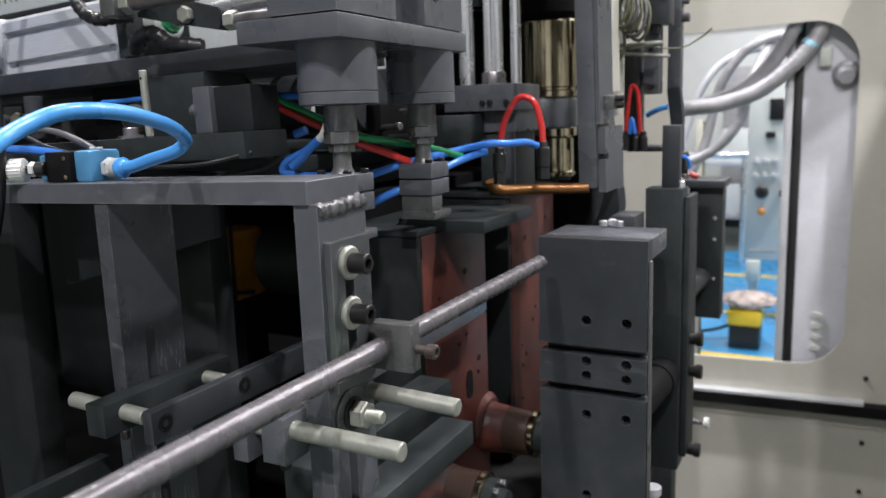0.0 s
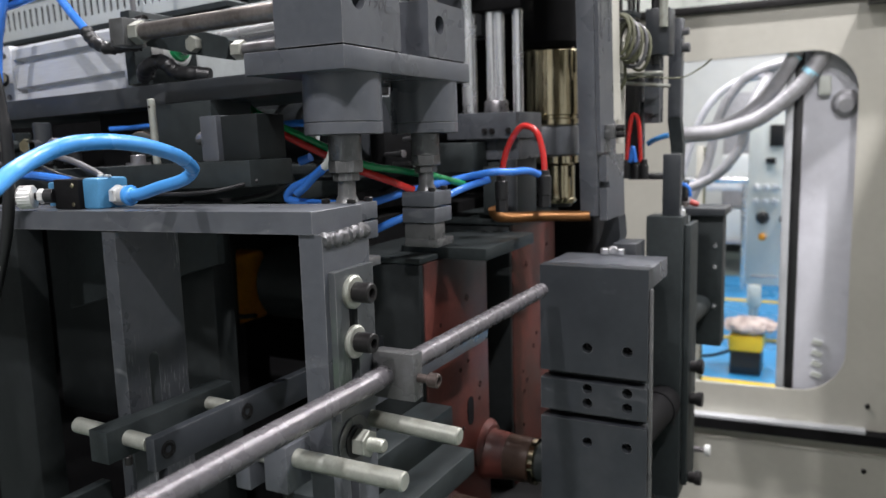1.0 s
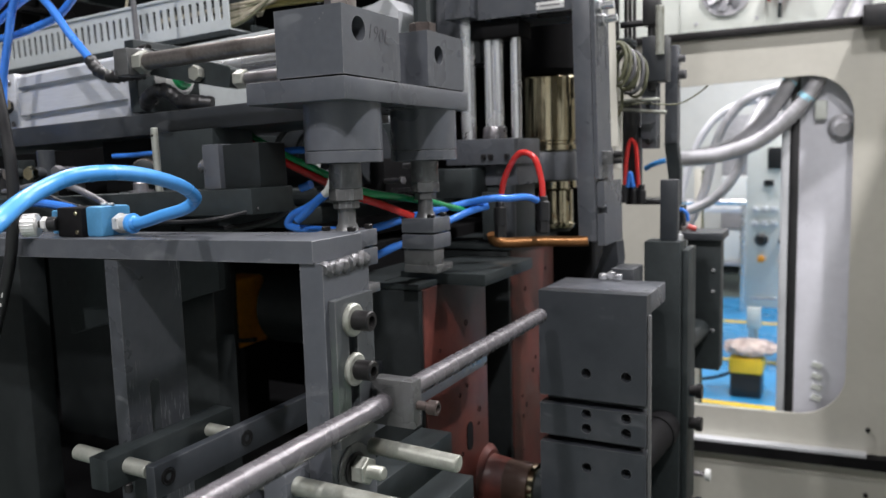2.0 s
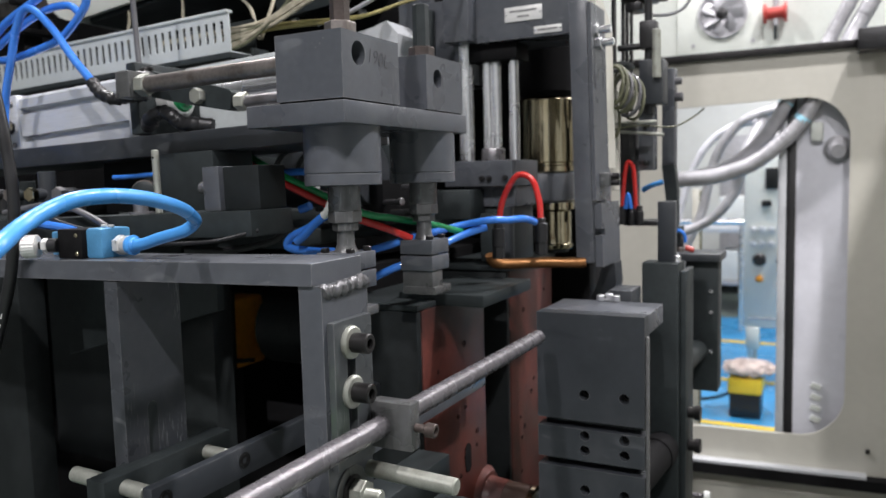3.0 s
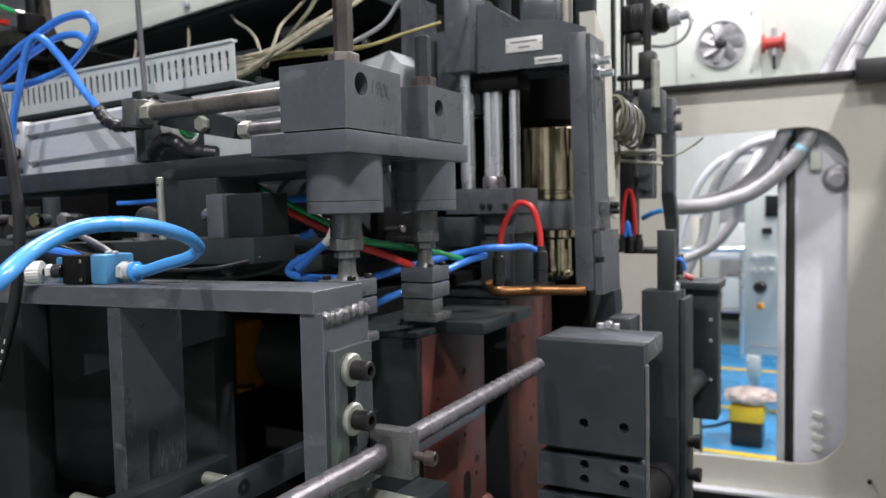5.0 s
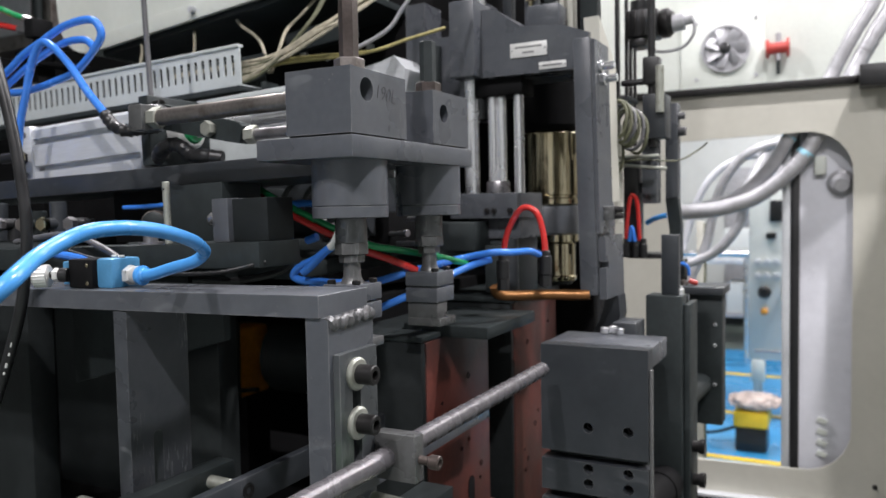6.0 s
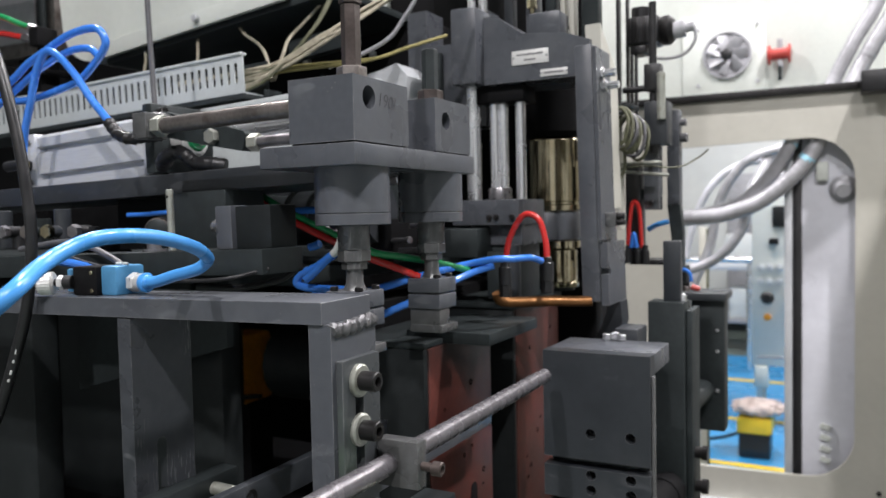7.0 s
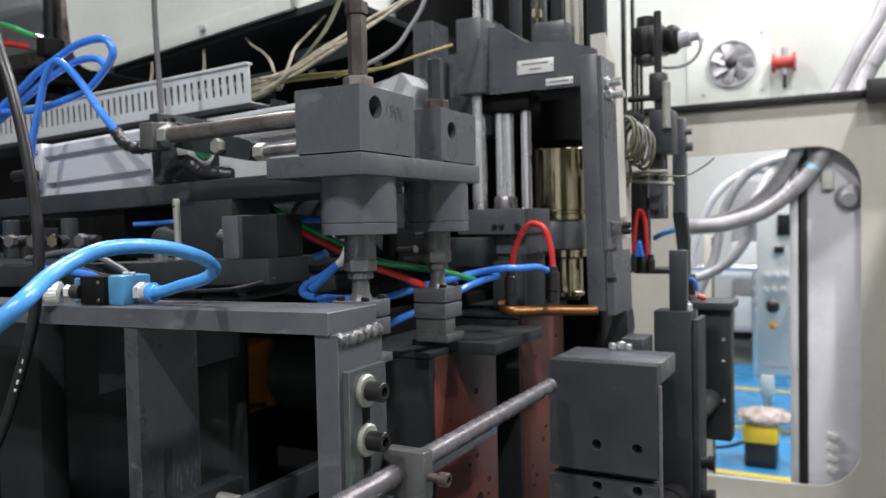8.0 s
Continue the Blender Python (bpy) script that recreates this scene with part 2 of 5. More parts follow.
def tube(points, r, seg=12, steps=7, wobble=0.0):
    path = spline(points, steps)
    bm = bmesh.new()
    up = Vector((0.3, 0.2, 1)).normalized()
    rings = []
    for i, p in enumerate(path):
        way = (path[min(i + 1, len(path) - 1)] - path[max(i - 1, 0)]).normalized()
        side = way.cross(up)
        side = side.normalized() if side.length > 1e-4 else Vector((1, 0, 0))
        up = side.cross(way).normalized()
        rr = r * (1 + wobble * math.sin(i * 2.4))
        rings.append([bm.verts.new(p + rr * (math.cos(2 * math.pi * k / seg) * side + math.sin(2 * math.pi * k / seg) * up)) for k in range(seg)])
    for a, b in zip(rings, rings[1:]):
        for k in range(seg):
            bm.faces.new((a[k], a[(k + 1) % seg], b[(k + 1) % seg], b[k]))
    bm.faces.new(rings[0][::-1])
    bm.faces.new(rings[-1])
    return bm


def circle(cx, cy, r, n=20):
    return [(cx + r * math.cos(2 * math.pi * k / n), cy + r * math.sin(2 * math.pi * k / n)) for k in range(n)]


def slot(cx, c0, c1, r, n=8):
    """A slot along the second axis, from c0 to c1."""
    low = [(cx + r * math.cos(a), c0 + r + r * math.sin(a)) for a in (math.pi + math.pi * k / n for k in range(n + 1))]
    top = [(cx + r * math.cos(a), c1 - r + r * math.sin(a)) for a in (math.pi * k / n for k in range(n + 1))]
    return low + top


def rounded(u0, u1, v0, v1, r, n=6):
    out = []
    for cu, cv, s in ((u1 - r, v0 + r, -90), (u1 - r, v1 - r, 0), (u0 + r, v1 - r, 90), (u0 + r, v0 + r, 180)):
        out += [(cu + r * math.cos(radians(s + 90 * k / n)), cv + r * math.sin(radians(s + 90 * k / n))) for k in range(n + 1)]
    return out


def prism(axis, a0, a1, outline, holes=()):
    """A plate from a0 to a1 along the axis ("x": outline in y, z; "y": in x, z; "z": in x, y), with holes through it."""
    place = {"x": lambda a, u, v: (a, u, v), "y": lambda a, u, v: (u, a, v), "z": lambda a, u, v: (u, v, a)}[axis]
    bm = bmesh.new()
    edges = []
    for loop in (outline, *holes):
        vs = [bm.verts.new(place(a0, u, v)) for u, v in loop]
        edges += [bm.edges.new((vs[k], vs[(k + 1) % len(vs)])) for k in range(len(vs))]
    made = bmesh.ops.triangle_fill(bm, edges=edges, use_beauty=True, use_dissolve=False)
    faces = [g for g in made["geom"] if isinstance(g, bmesh.types.BMFace)]
    grown = bmesh.ops.extrude_face_region(bm, geom=faces)
    shift = Vector(place(a1, 0, 0)) - Vector(place(a0, 0, 0))
    bmesh.ops.translate(bm, vec=shift, verts=[g for g in grown["geom"] if isinstance(g, bmesh.types.BMVert)])
    bmesh.ops.recalc_face_normals(bm, faces=bm.faces)
    return bm


def rect(u0, u1, v0, v1):
    return [(u0, v0), (u1, v0), (u1, v1), (u0, v1)]


def joined(*parts_):
    bm = bmesh.new()
    for p in parts_:
        me = bpy.data.meshes.new("piece")
        p.to_mesh(me)
        p.free()
        bm.from_mesh(me)
        bpy.data.meshes.remove(me)
    return bm


def mesh_of(name, bm, mat):
    bmesh.ops.recalc_face_normals(bm, faces=bm.faces)
    for f in bm.faces:
        f.smooth = True
    for e in bm.edges:
        e.smooth = len(e.link_faces) == 2 and e.calc_face_angle(0) < radians(34)
    me = bpy.data.meshes.new(name)
    bm.to_mesh(me)
    bm.free()
    me.materials.append(mat)
    return me


def thing(name, at, label, category, group=""):
    ob = new(name)
    ob.location = at
    ob.empty_display_size = 0.03
    return tagged(ob, label, category, group)


def part(name, bm, mat, parent, label=""):
    ob = new(name, mesh_of(name, bm, mat))
    ob.parent = parent
    if parent.type == "EMPTY":
        ob.matrix_parent_inverse = Matrix.Translation(-parent.location)
    return tagged(ob, label)


def solid(name, bm, mat, label, category, group="", kind=""):
    return tagged(new(name, mesh_of(name, bm, mat)), label, category, group, kind)


def cap_screw(base, tip, r, parent, mat=BLACK, name="bolt"):
    """A socket-head screw whose head stands from base to tip, with a six-sided recess."""
    base, tip = Vector(base), Vector(tip)
    d = (tip - base).length
    bm = lathe(base, tip, [(0, r), (d - r * 0.12, r), (d, r * 0.88), (d, r * 0.52), (d * 0.55, r * 0.5)], 24)
    return part(name, bm, mat, parent)


def countersunk(p, way, r, parent):
    p, way = Vector(p), Vector(way)
    bm = joined(lathe(p - way * 0.002, p + way * 0.0006, [(0, r), (0.0026, r), (0.0026, r * 0.86), (0.0012, r * 0.80)], 20),
                lathe(p - way * 0.002, p + way * 0.0010, [(0, r * 0.78), (0.0026, r * 0.74), (0.0026, r * 0.40), (0.0010, r * 0.38)], 20))
    return part("screw", bm, BLACK, parent)

# ---- hall and guard wall ----
solid("floor", bx(-7, 7, -6, 11, -0.2, 0.0, 0), GREENFLOOR, "grey-green epoxy factory hall floor", "floor", kind="structure")
solid("pavement", bx(-1.6, 3.0, 3.55, 7.6, 0.0, 0.004, 0), BLUEFLOOR, "glossy blue painted floor area in the next bay", "floor", kind="structure")
marking = thing("floor_marking", (0.4, 4.2, 0.004), "yellow painted lane lines on the blue floor", "floor marking")
tagged(marking, kind="structure")
for y0, y1 in ((4.07, 4.135), (5.1, 5.16), (6.4, 6.48)):
    part("stripe", bx(-1.6, 3.0, y0, y1, 0.004, 0.008, 0), YELLOW, marking)
solid("wall_north", bx(-7, 7, 10.8, 11, 0, 4.6, 0), HALL, "white far hall wall", "wall", kind="structure")
# Remaining walls and ceiling are unseen; their tones steer the fill light.
solid("wall_south", bx(-7, 7, -6, -5.8, 0, 4.6, 0), HALL, "white hall wall behind the machine operator side", "wall", kind="structure")
solid("wall_west", bx(-7, -6.8, -5.8, 10.8, 0, 4.6, 0), HALLGREY, "unseen grey hall side wall, toned to cut fill light", "wall", kind="structure")
solid("wall_east", bx(6.8, 7, -5.8, 10.8, 0, 4.6, 0), HALL, "white hall side wall", "wall", kind="structure")
solid("ceiling", bx(-7, 7, -6, 11, 4.6, 4.8, 0), CEIL, "pale sheet hall ceiling", "ceiling", kind="structure")

opening = [(-0.115, 0.660)] + [(u, v + 0.012 * (u - 0.388) / 0.4) for u, v in rounded(0.0, 0.388, 0.673, 1.705, 0.13, 8)[:18]] + [(-0.115, 1.690)]
guard = solid("wall_guard", prism("y", 2.0, 2.014, rect(-2.6, 0.62, 0.0, 1.832), [opening]), CREAM,
              "cream painted sheet metal machine guard with a rounded window cut-out", "wall", kind="structure")
part("trim", bx(-2.6, 0.66, 1.985, 2.06, 1.832, 1.855), BLACK, guard, "black rail along the top of the guard")
part("ledge", prism("y", 1.955, 2.0, [(-2.6, 0.447), (0.60, 0.540), (0.60, 0.573), (-2.6, 0.480)]), PITCH, guard, "black rubber sealing strip")
part("ledge_cap", prism("y", 1.962, 2.0, [(-2.6, 0.4802), (0.45, 0.5688), (0.45, 0.577), (-2.6, 0.4885)]), ALU, guard)
part("corner_cover", bx(0.40, 0.66, 1.90, 1.985, 1.812, 1.872, 0.004), RUBBER, guard)
part("stiffener", prism("y", 1.992, 2.0, [(-2.6, 0.40), (0.60, 0.494), (0.60, 0.500), (-2.6, 0.406)]), CREAM, guard)
# Out of view: added to cast shade on the guard's right part.
solid("wall_guard_side", bx(0.62, 0.66, 0.90, 2.02, 0.0, 2.02, 0.004), CREAM, "unseen cream side sheet added to shade the machine guard", "wall", kind="structure")
for z in (0.645, 0.44, 0.28):
    part("screw", lathe((0.452, 2.001, z), (0.452, 1.99, z), [(0, 0.007), (0.007, 0.007), (0.009, 0.004)], 14), BLACK, guard)

# sliding panel behind the window, with its black edge and louvres
panel = thing("sliding_panel", (0.4, 2.08, 0.30), "pale grey sliding guard panel with black rubber edge and small louvres", "panel")
part("sheet", bx(0.240, 0.60, 2.070, 2.09, 0.30, 1.80, 0.003), LILAC, panel)
part("edge_strip", bx(0.2165, 0.2425, 2.066, 2.10, 0.30, 1.80, 0.004), RUBBER, panel, "black rubber edge")
part("frame_profile", bx(0.192, 0.2165, 2.070, 2.095, 0.30, 1.80, 0.003), ALU, panel, "bright aluminium edge profile")
for k in range(4):
    z = 0.700 + 0.035 * k
    part("louvre", prism("y", 2.058, 2.07, [(0.292, z + 0.005), (0.319, z - 0.003), (0.325, z + 0.010), (0.298, z + 0.018)]), WHITE, panel)
lock = thing("panel_lock", (0.36, 2.0695, 1.51), "white lock box with a round grey cable gland on the panel", "lock")
part("box", bx(0.282, 0.316, 2.045, 2.0695, 1.572, 1.630, 0.006), WHITE, lock)
part("gland", lathe((0.357, 2.0695, 1.548), (0.357, 2.034, 1.540), [(0, 0.040), (0.010, 0.040), (0.016, 0.031), (0.026, 0.029), (0.039, 0.02)], 28), CONDUIT, lock)

# ---- bay beyond the window ----
cabinet = thing("control_cabinet", (-0.03, 5.2, 0.0), "pale blue control cabinet with meter window, buttons and dial", "cabinet")
cb = cabinet
part("body", bx(-0.205, 0.10, 5.0, 5.45, 0.42, 1.66, 0.01), CABINET, cb)
part("meter_window", bx(-0.075, 0.01, 4.99, 5.0, 1.36, 1.50, 0.004), RUBBER, cb, "dark meter window")
part("display", bx(-0.095, -0.035, 4.988, 5.0, 1.245, 1.285, 0.003), RUBBER, cb)
for r in range(2):
    for c in range(3):
        part("button", lathe((-0.148 + 0.058 * c, 5.0, 1.09 - 0.095 * r), (-0.148 + 0.058 * c, 4.97, 1.09 - 0.095 * r), [(0, 0.024), (0.012, 0.024), (0.014, 0.016), (0.03, 0.015)], 18), ALU, cb)
part("dial", lathe((-0.105, 5.0, 0.885), (-0.105, 4.95, 0.885), [(0, 0.042), (0.02, 0.042), (0.03, 0.03), (0.05, 0.026)], 24), RUBBER, cb, "black rotary main switch")
part("lamp", lathe((-0.105, 5.0, 0.755), (-0.105, 4.975, 0.755), [(0, 0.024), (0.016, 0.024), (0.025, 0.014)], 18), ORANGE, cb, "orange pilot lamp")
part("knob", lathe((0.035, 5.0, 0.88), (0.035, 4.95, 0.88), [(0, 0.035), (0.03, 0.035), (0.05, 0.02)], 18), RUBBER, cb)
part("knob", lathe((0.04, 5.0, 0.70), (0.04, 4.97, 0.70), [(0, 0.02), (0.03, 0.02)], 18), REDIRON, cb)
part("vent_strip", bx(-0.17, 0.0, 4.992, 5.0, 0.475, 0.49, 0.002), CONDUIT, cb)
for x in (-0.18, 0.06):
    for y in (5.04, 5.40):
        part("leg", bx(x, x + 0.03, y, y + 0.03, 0.0, 0.42, 0.003), CABINET, cb)
part("foot_plate", bx(-0.19, -0.10, 4.99, 5.05, 0.27, 0.42, 0.01), WHITE, cb)

pedal = thing("stool_box", (-0.10, 4.36, 0.004), "black and yellow step box with a crumpled bag on top", "box")
part("base", bx(-0.205, -0.03, 4.26, 4.46, 0.0045, 0.15, 0.012), RUBBER, pedal)
part("top", bx(-0.215, -0.02, 4.25, 4.47, 0.15, 0.245, 0.015), YELLOW, pedal, "yellow upper half")
bag_bm = bmesh.new()
bmesh.ops.create_icosphere(bag_bm, subdivisions=4, radius=1.0)
for v in bag_bm.verts:
    k = 1 + 0.16 * noise.noise(v.co * 2.1) + 0.12 * noise.noise(v.co * 5) + 0.05 * noise.noise(v.co * 13)
    v.co = Vector((-0.10 + v.co.x * 0.150 * k, 4.36 + v.co.y * 0.12 * k, 0.292 + max(v.co.z * 0.052 * k, -0.0465)))
solid("plastic_bag", bag_bm, BAG, "crumpled pinkish plastic bag lying on the step box", "bag")
solid("power_cable", tube([(-0.20, 4.40, 0.12), (-0.34, 4.42, 0.06), (-0.52, 4.5, 0.02), (-0.8, 4.6, 0.014)], 0.010), RUBBER, "black cable from the step box along the floor", "cable")

bench = thing("work_bench", (-0.5, 7.9, 0.0), "pale grey steel bench with white crates in the next bay", "bench")
part("top", bx(-1.6, 0.6, 7.7, 8.4, 0.86, 0.92, 0.01), ALU, bench)
for x in (-1.55, -0.5, 0.5):
    part("leg", bx(x, x + 0.06, 7.75, 7.81, 0.0, 0.86, 0.004), CABINET, bench)
part("shelf", bx(-1.6, 0.6, 7.8, 8.35, 0.30, 0.34, 0.01), CONDUIT, bench)
for x, z, h in ((-0.75, 0.92, 0.30), (-0.35, 0.92, 0.22), (-0.72, 0.34, 0.32), (-0.28, 0.34, 0.26)):
    solid("crate", bx(x, x + 0.34, 7.85, 8.25, z, z + h, 0.02), CLOUDY, "whitish storage crate on the bench", "crate", "crates on the bench")
hand_rail = thing("guard_rail", (-0.5, 6.9, 0.0), "polished steel tube guard rail", "rail")
part("rail_tube", cyl((-1.6, 6.9, 1.02), (0.12, 6.9, 1.02), 0.028), CHROME, hand_rail)
for x in (-1.4, -0.42, 0.08):
    part("post", cyl((x, 6.9, 0.0), (x, 6.9, 1.0), 0.022), CHROME, hand_rail)
far_post = thing("window_post", (-0.2, 3.0, 0.0), "cream painted steel post beyond the guard window", "post")
part("post", bx(-0.217, -0.186, 2.99, 3.02, 0.0, 1.412, 0.002), CREAM, far_post)
part("edge_strip", bx(-0.186, -0.178, 2.992, 3.015, 0.0, 1.405, 0.001), COILWIRE, far_post)
part("foot", bx(-0.24, -0.16, 2.97, 3.04, 0.0, 0.012, 0.002), CREAM, far_post)
far = thing("far_machine", (-0.9, 9.3, 0), "large pale machine housing in the far bay", "machine")
part("housing", bx(-2.4, 0.9, 9.2, 10.4, 0.1, 2.3, 0.05), CLOUDY, far)
part("door", bx(-0.9, -0.2, 9.16, 9.2, 0.25, 1.9, 0.02), CONDUIT, far)
part("window", bx(-0.75, -0.35, 9.14, 9.17, 1.2, 1.7, 0.02), CONDUIT, far)
part("plinth", bx(-2.3, 0.8, 9.25, 10.3, 0.0, 0.1, 0.0), DARK, far)

# white service unit above the rail, with a round fan
unit = thing("ventilation_unit", (0.4, 3.3, 1.75), "white sheet metal housing with a round fan grille", "fan unit")
part("housing", bx(-1.4, 2.6, 3.26, 3.9, 1.90, 3.4, 0.02), WHITE, unit)
for x in (-1.35, 2.45):
    part("leg", bx(x, x + 0.1, 3.4, 3.5, 0.0, 1.90, 0.004), WHITE, unit)
part("mount_plate", bx(-0.33, 0.04, 3.245, 3.26, 2.02, 2.40, 0.006), WHITE, unit)
fan = part("fan", lathe((-0.127, 3.245, 2.203), (-0.127, 3.225, 2.203), [(0, 0.108), (0.02, 0.108), (0.02, 0.098), (0.008, 0.096)], 40), CONDUIT, unit, "grey fan with six blades")
for k in range(7):
    a = 2 * math.pi * k / 7
    blade = bx(0.022, 0.090, -0.002, 0.002, -0.026, 0.026, 0.001)
    bmesh.ops.rotate(blade, cent=(0, 0, 0), matrix=Matrix.Rotation(0.5, 3, "X"), verts=blade.verts)
    bmesh.ops.rotate(blade, cent=(0, 0, 0), matrix=Matrix.Rotation(a, 3, "Y"), verts=blade.verts)
    bmesh.ops.translate(blade, vec=(-0.127, 3.222, 2.203), verts=blade.verts)
    part("blade", blade, CONDUIT, fan)
part("backing", cyl((-0.127, 3.2448, 2.203), (-0.127, 3.2385, 2.203), 0.094, 40), DARKWIRE, fan, "dark fan backing")
part("hub", lathe((-0.127, 3.238, 2.203), (-0.127, 3.205, 2.203), [(0, 0.026), (0.03, 0.026), (0.035, 0.018)], 20), RUBBER, fan)
for k in range(4):
    part("screw", cyl((-0.127 + 0.13 * (1 if k % 2 else -1), 3.246, 2.203 + 0.13 * (1 if k < 2 else -1)), (-0.127 + 0.13 * (1 if k % 2 else -1), 3.238, 2.203 + 0.13 * (1 if k < 2 else -1)), 0.008, 12), CONDUIT, unit)
red_valve = thing("shut_off_valve", (0.095, 3.24, 2.15), "red painted shut-off valve on a white pipe", "valve")
part("body", joined(cyl((0.05, 3.2, 2.175), (0.145, 3.2, 2.175), 0.026), cyl((0.05, 3.2, 2.175), (0.062, 3.2, 2.175), 0.042), cyl((0.133, 3.2, 2.175), (0.145, 3.2, 2.175), 0.042)), REDIRON, red_valve)
part("stem", cyl((0.10, 3.2, 2.12), (0.10, 3.2, 2.24), 0.012), CONDUIT, red_valve)
part("handle", cyl((0.10, 3.2, 2.06), (0.10, 3.2, 2.125), 0.008), DARK, red_valve)

# thick conduits behind the guard window
for k, pts in enumerate((
        [(-0.34, 2.10, 1.475), (-0.18, 2.055, 1.463), (-0.084, 2.041, 1.465), (0.013, 2.040, 1.475), (0.115, 2.040, 1.508), (0.196, 2.040, 1.568), (0.243, 2.040, 1.618), (0.281, 2.042, 1.676), (0.325, 2.06, 1.76), (0.375, 2.12, 1.862), (0.405, 2.14, 1.925), (0.44, 2.14, 1.99), (0.52, 2.16, 2.16), (0.56, 2.2, 2.5)],
        [(-0.30, 2.20, 1.47), (-0.10, 2.18, 1.472), (0.005, 2.14, 1.494), (0.076, 2.09, 1.523), (0.144, 2.062, 1.582), (0.192, 2.045, 1.648), (0.222, 2.044, 1.710), (0.265, 2.07, 1.78), (0.315, 2.13, 1.858), (0.347, 2.14, 1.925), (0.385, 2.14, 2.00), (0.46, 2.16, 2.16), (0.50, 2.2, 2.5)],
        [(-0.20, 2.42, 1.25), (-0.06, 2.42, 1.31), (0.03, 2.40, 1.42), (0.06, 2.38, 1.55), (0.12, 2.6, 1.70), (0.14, 3.0, 1.75), (0.15, 3.3, 1.80)],
        [(-0.16, 2.5, 1.20), (-0.10, 2.5, 1.34), (-0.06, 2.5, 1.52), (0.0, 2.5, 1.63), (0.08, 2.5, 1.69), (0.2, 2.6, 1.72), (0.35, 3.0, 1.76), (0.4, 3.3, 1.80)],
        [(-0.2, 2.55, 1.3), (-0.15, 2.55, 1.48), (-0.08, 2.55, 1.60), (0.02, 2.55, 1.66), (0.15, 2.65, 1.68), (0.32, 3.0, 1.74), (0.36, 3.3, 1.82)])):
    solid("flexible_conduit", tube(pts, (0.0245, 0.021, 0.018, 0.017, 0.014)[k], 14, 10, 0.04), CONDUIT if k < 4 else LILAC, "thick grey flexible conduit hanging behind the guard window", "conduit", "conduits behind the window")
for p in ((0.258, 2.040, 1.640), (0.213, 2.044, 1.690)):
    solid("tape_wrap", tube([(p[0] - 0.005, p[1], p[2] - 0.006), p, (p[0] + 0.005, p[1], p[2] + 0.0065)], 0.0255 if p[0] > 0.23 else 0.0222), BLUETAPE, "light blue tape wrapped round a conduit", "tape")

# ---- machine body behind everything ----
frame_ob = thing("machine_frame", (-1.2, 0.9, 0.0), "dark grey steel machine frame, interior blackened to stand in for shade", "machine")
# Black plates added as a backdrop for the machine's inner shade.
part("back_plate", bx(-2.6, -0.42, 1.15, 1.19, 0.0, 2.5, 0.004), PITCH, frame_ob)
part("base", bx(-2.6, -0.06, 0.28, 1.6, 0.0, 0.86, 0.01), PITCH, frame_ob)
part("end_plate", bx(-2.6, -2.56, 0.0, 1.15, 0.0, 2.5, 0.004), DARK, frame_ob)
part("roof_beam", bx(-2.6, -0.30, 0.55, 0.66, 2.15, 2.3, 0.004), DARK, frame_ob)
# Cover and strip added to block lamp light from the interior.
part("deck", bx(-2.5, -0.34, 0.32, 1.00, 1.395, 1.42, 0.003), DARK, frame_ob)
part("deck_strip", bx(-2.5, -0.90, 1.002, 1.149, 1.395, 1.418, 0.003), DARK, frame_ob)
# Side plate and uprights in DEEP: their shade is in the colour.
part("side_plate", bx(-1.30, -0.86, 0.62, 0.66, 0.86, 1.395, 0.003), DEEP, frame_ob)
# Black backing in place of the shaded depth behind the rods.
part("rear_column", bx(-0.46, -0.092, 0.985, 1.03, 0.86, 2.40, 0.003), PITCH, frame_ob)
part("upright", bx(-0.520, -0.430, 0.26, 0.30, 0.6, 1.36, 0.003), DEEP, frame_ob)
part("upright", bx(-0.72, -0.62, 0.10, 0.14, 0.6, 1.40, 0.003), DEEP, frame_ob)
part("bin_front", prism("y", 0.20, 0.212, [(-0.66, 1.242), (-0.36, 1.325), (-0.36, 1.398), (-0.66, 1.398)]), DARK, frame_ob)
part("lower_plate", bx(-0.36, -0.345, -0.32, 0.0, 1.02, 1.117, 0.002), DARK, frame_ob)
part("lower_plate", bx(-0.11, -0.10, -0.16, -0.02, 1.00, 1.085, 0.002), CHARCOAL, frame_ob)
part("cross_rail", bx(-0.040, 0.0, -0.14, 0.205, 1.105, 1.132, 0.002), DARK, frame_ob)
part("cross_rail", bx(-0.12, -0.075, 0.02, 0.30, 1.09, 1.14, 0.002), DARK, frame_ob)
orange_box = thing("orange_motor", (-0.76, 0.70, 1.0), "orange painted motor housing behind black cage bars", "motor")
part("housing", bx(-0.812, -0.738, 0.70, 0.80, 1.085, 1.240, 0.010), ORANGE, orange_box)
part("cage_bar", tube([(-0.79, 0.69, 1.03), (-0.788, 0.692, 1.15), (-0.785, 0.69, 1.26)], 0.006), PITCH, orange_box)
for x in (-0.835, -0.757, -0.735):
    part("cage_bar", cyl((x, 0.69, 1.02), (x + 0.004, 0.69, 1.27), 0.005, 12), PITCH, orange_box)
part("cage_bar", tube([(-0.85, 0.69, 1.10), (-0.76, 0.692, 1.105), (-0.68, 0.69, 1.115)], 0.005), PITCH, orange_box)
part("cage_ring", tube([(-0.83, 0.692, 1.19), (-0.815, 0.692, 1.205), (-0.80, 0.692, 1.19), (-0.80, 0.692, 1.165), (-0.82, 0.692, 1.155)], 0.004), PITCH, orange_box)
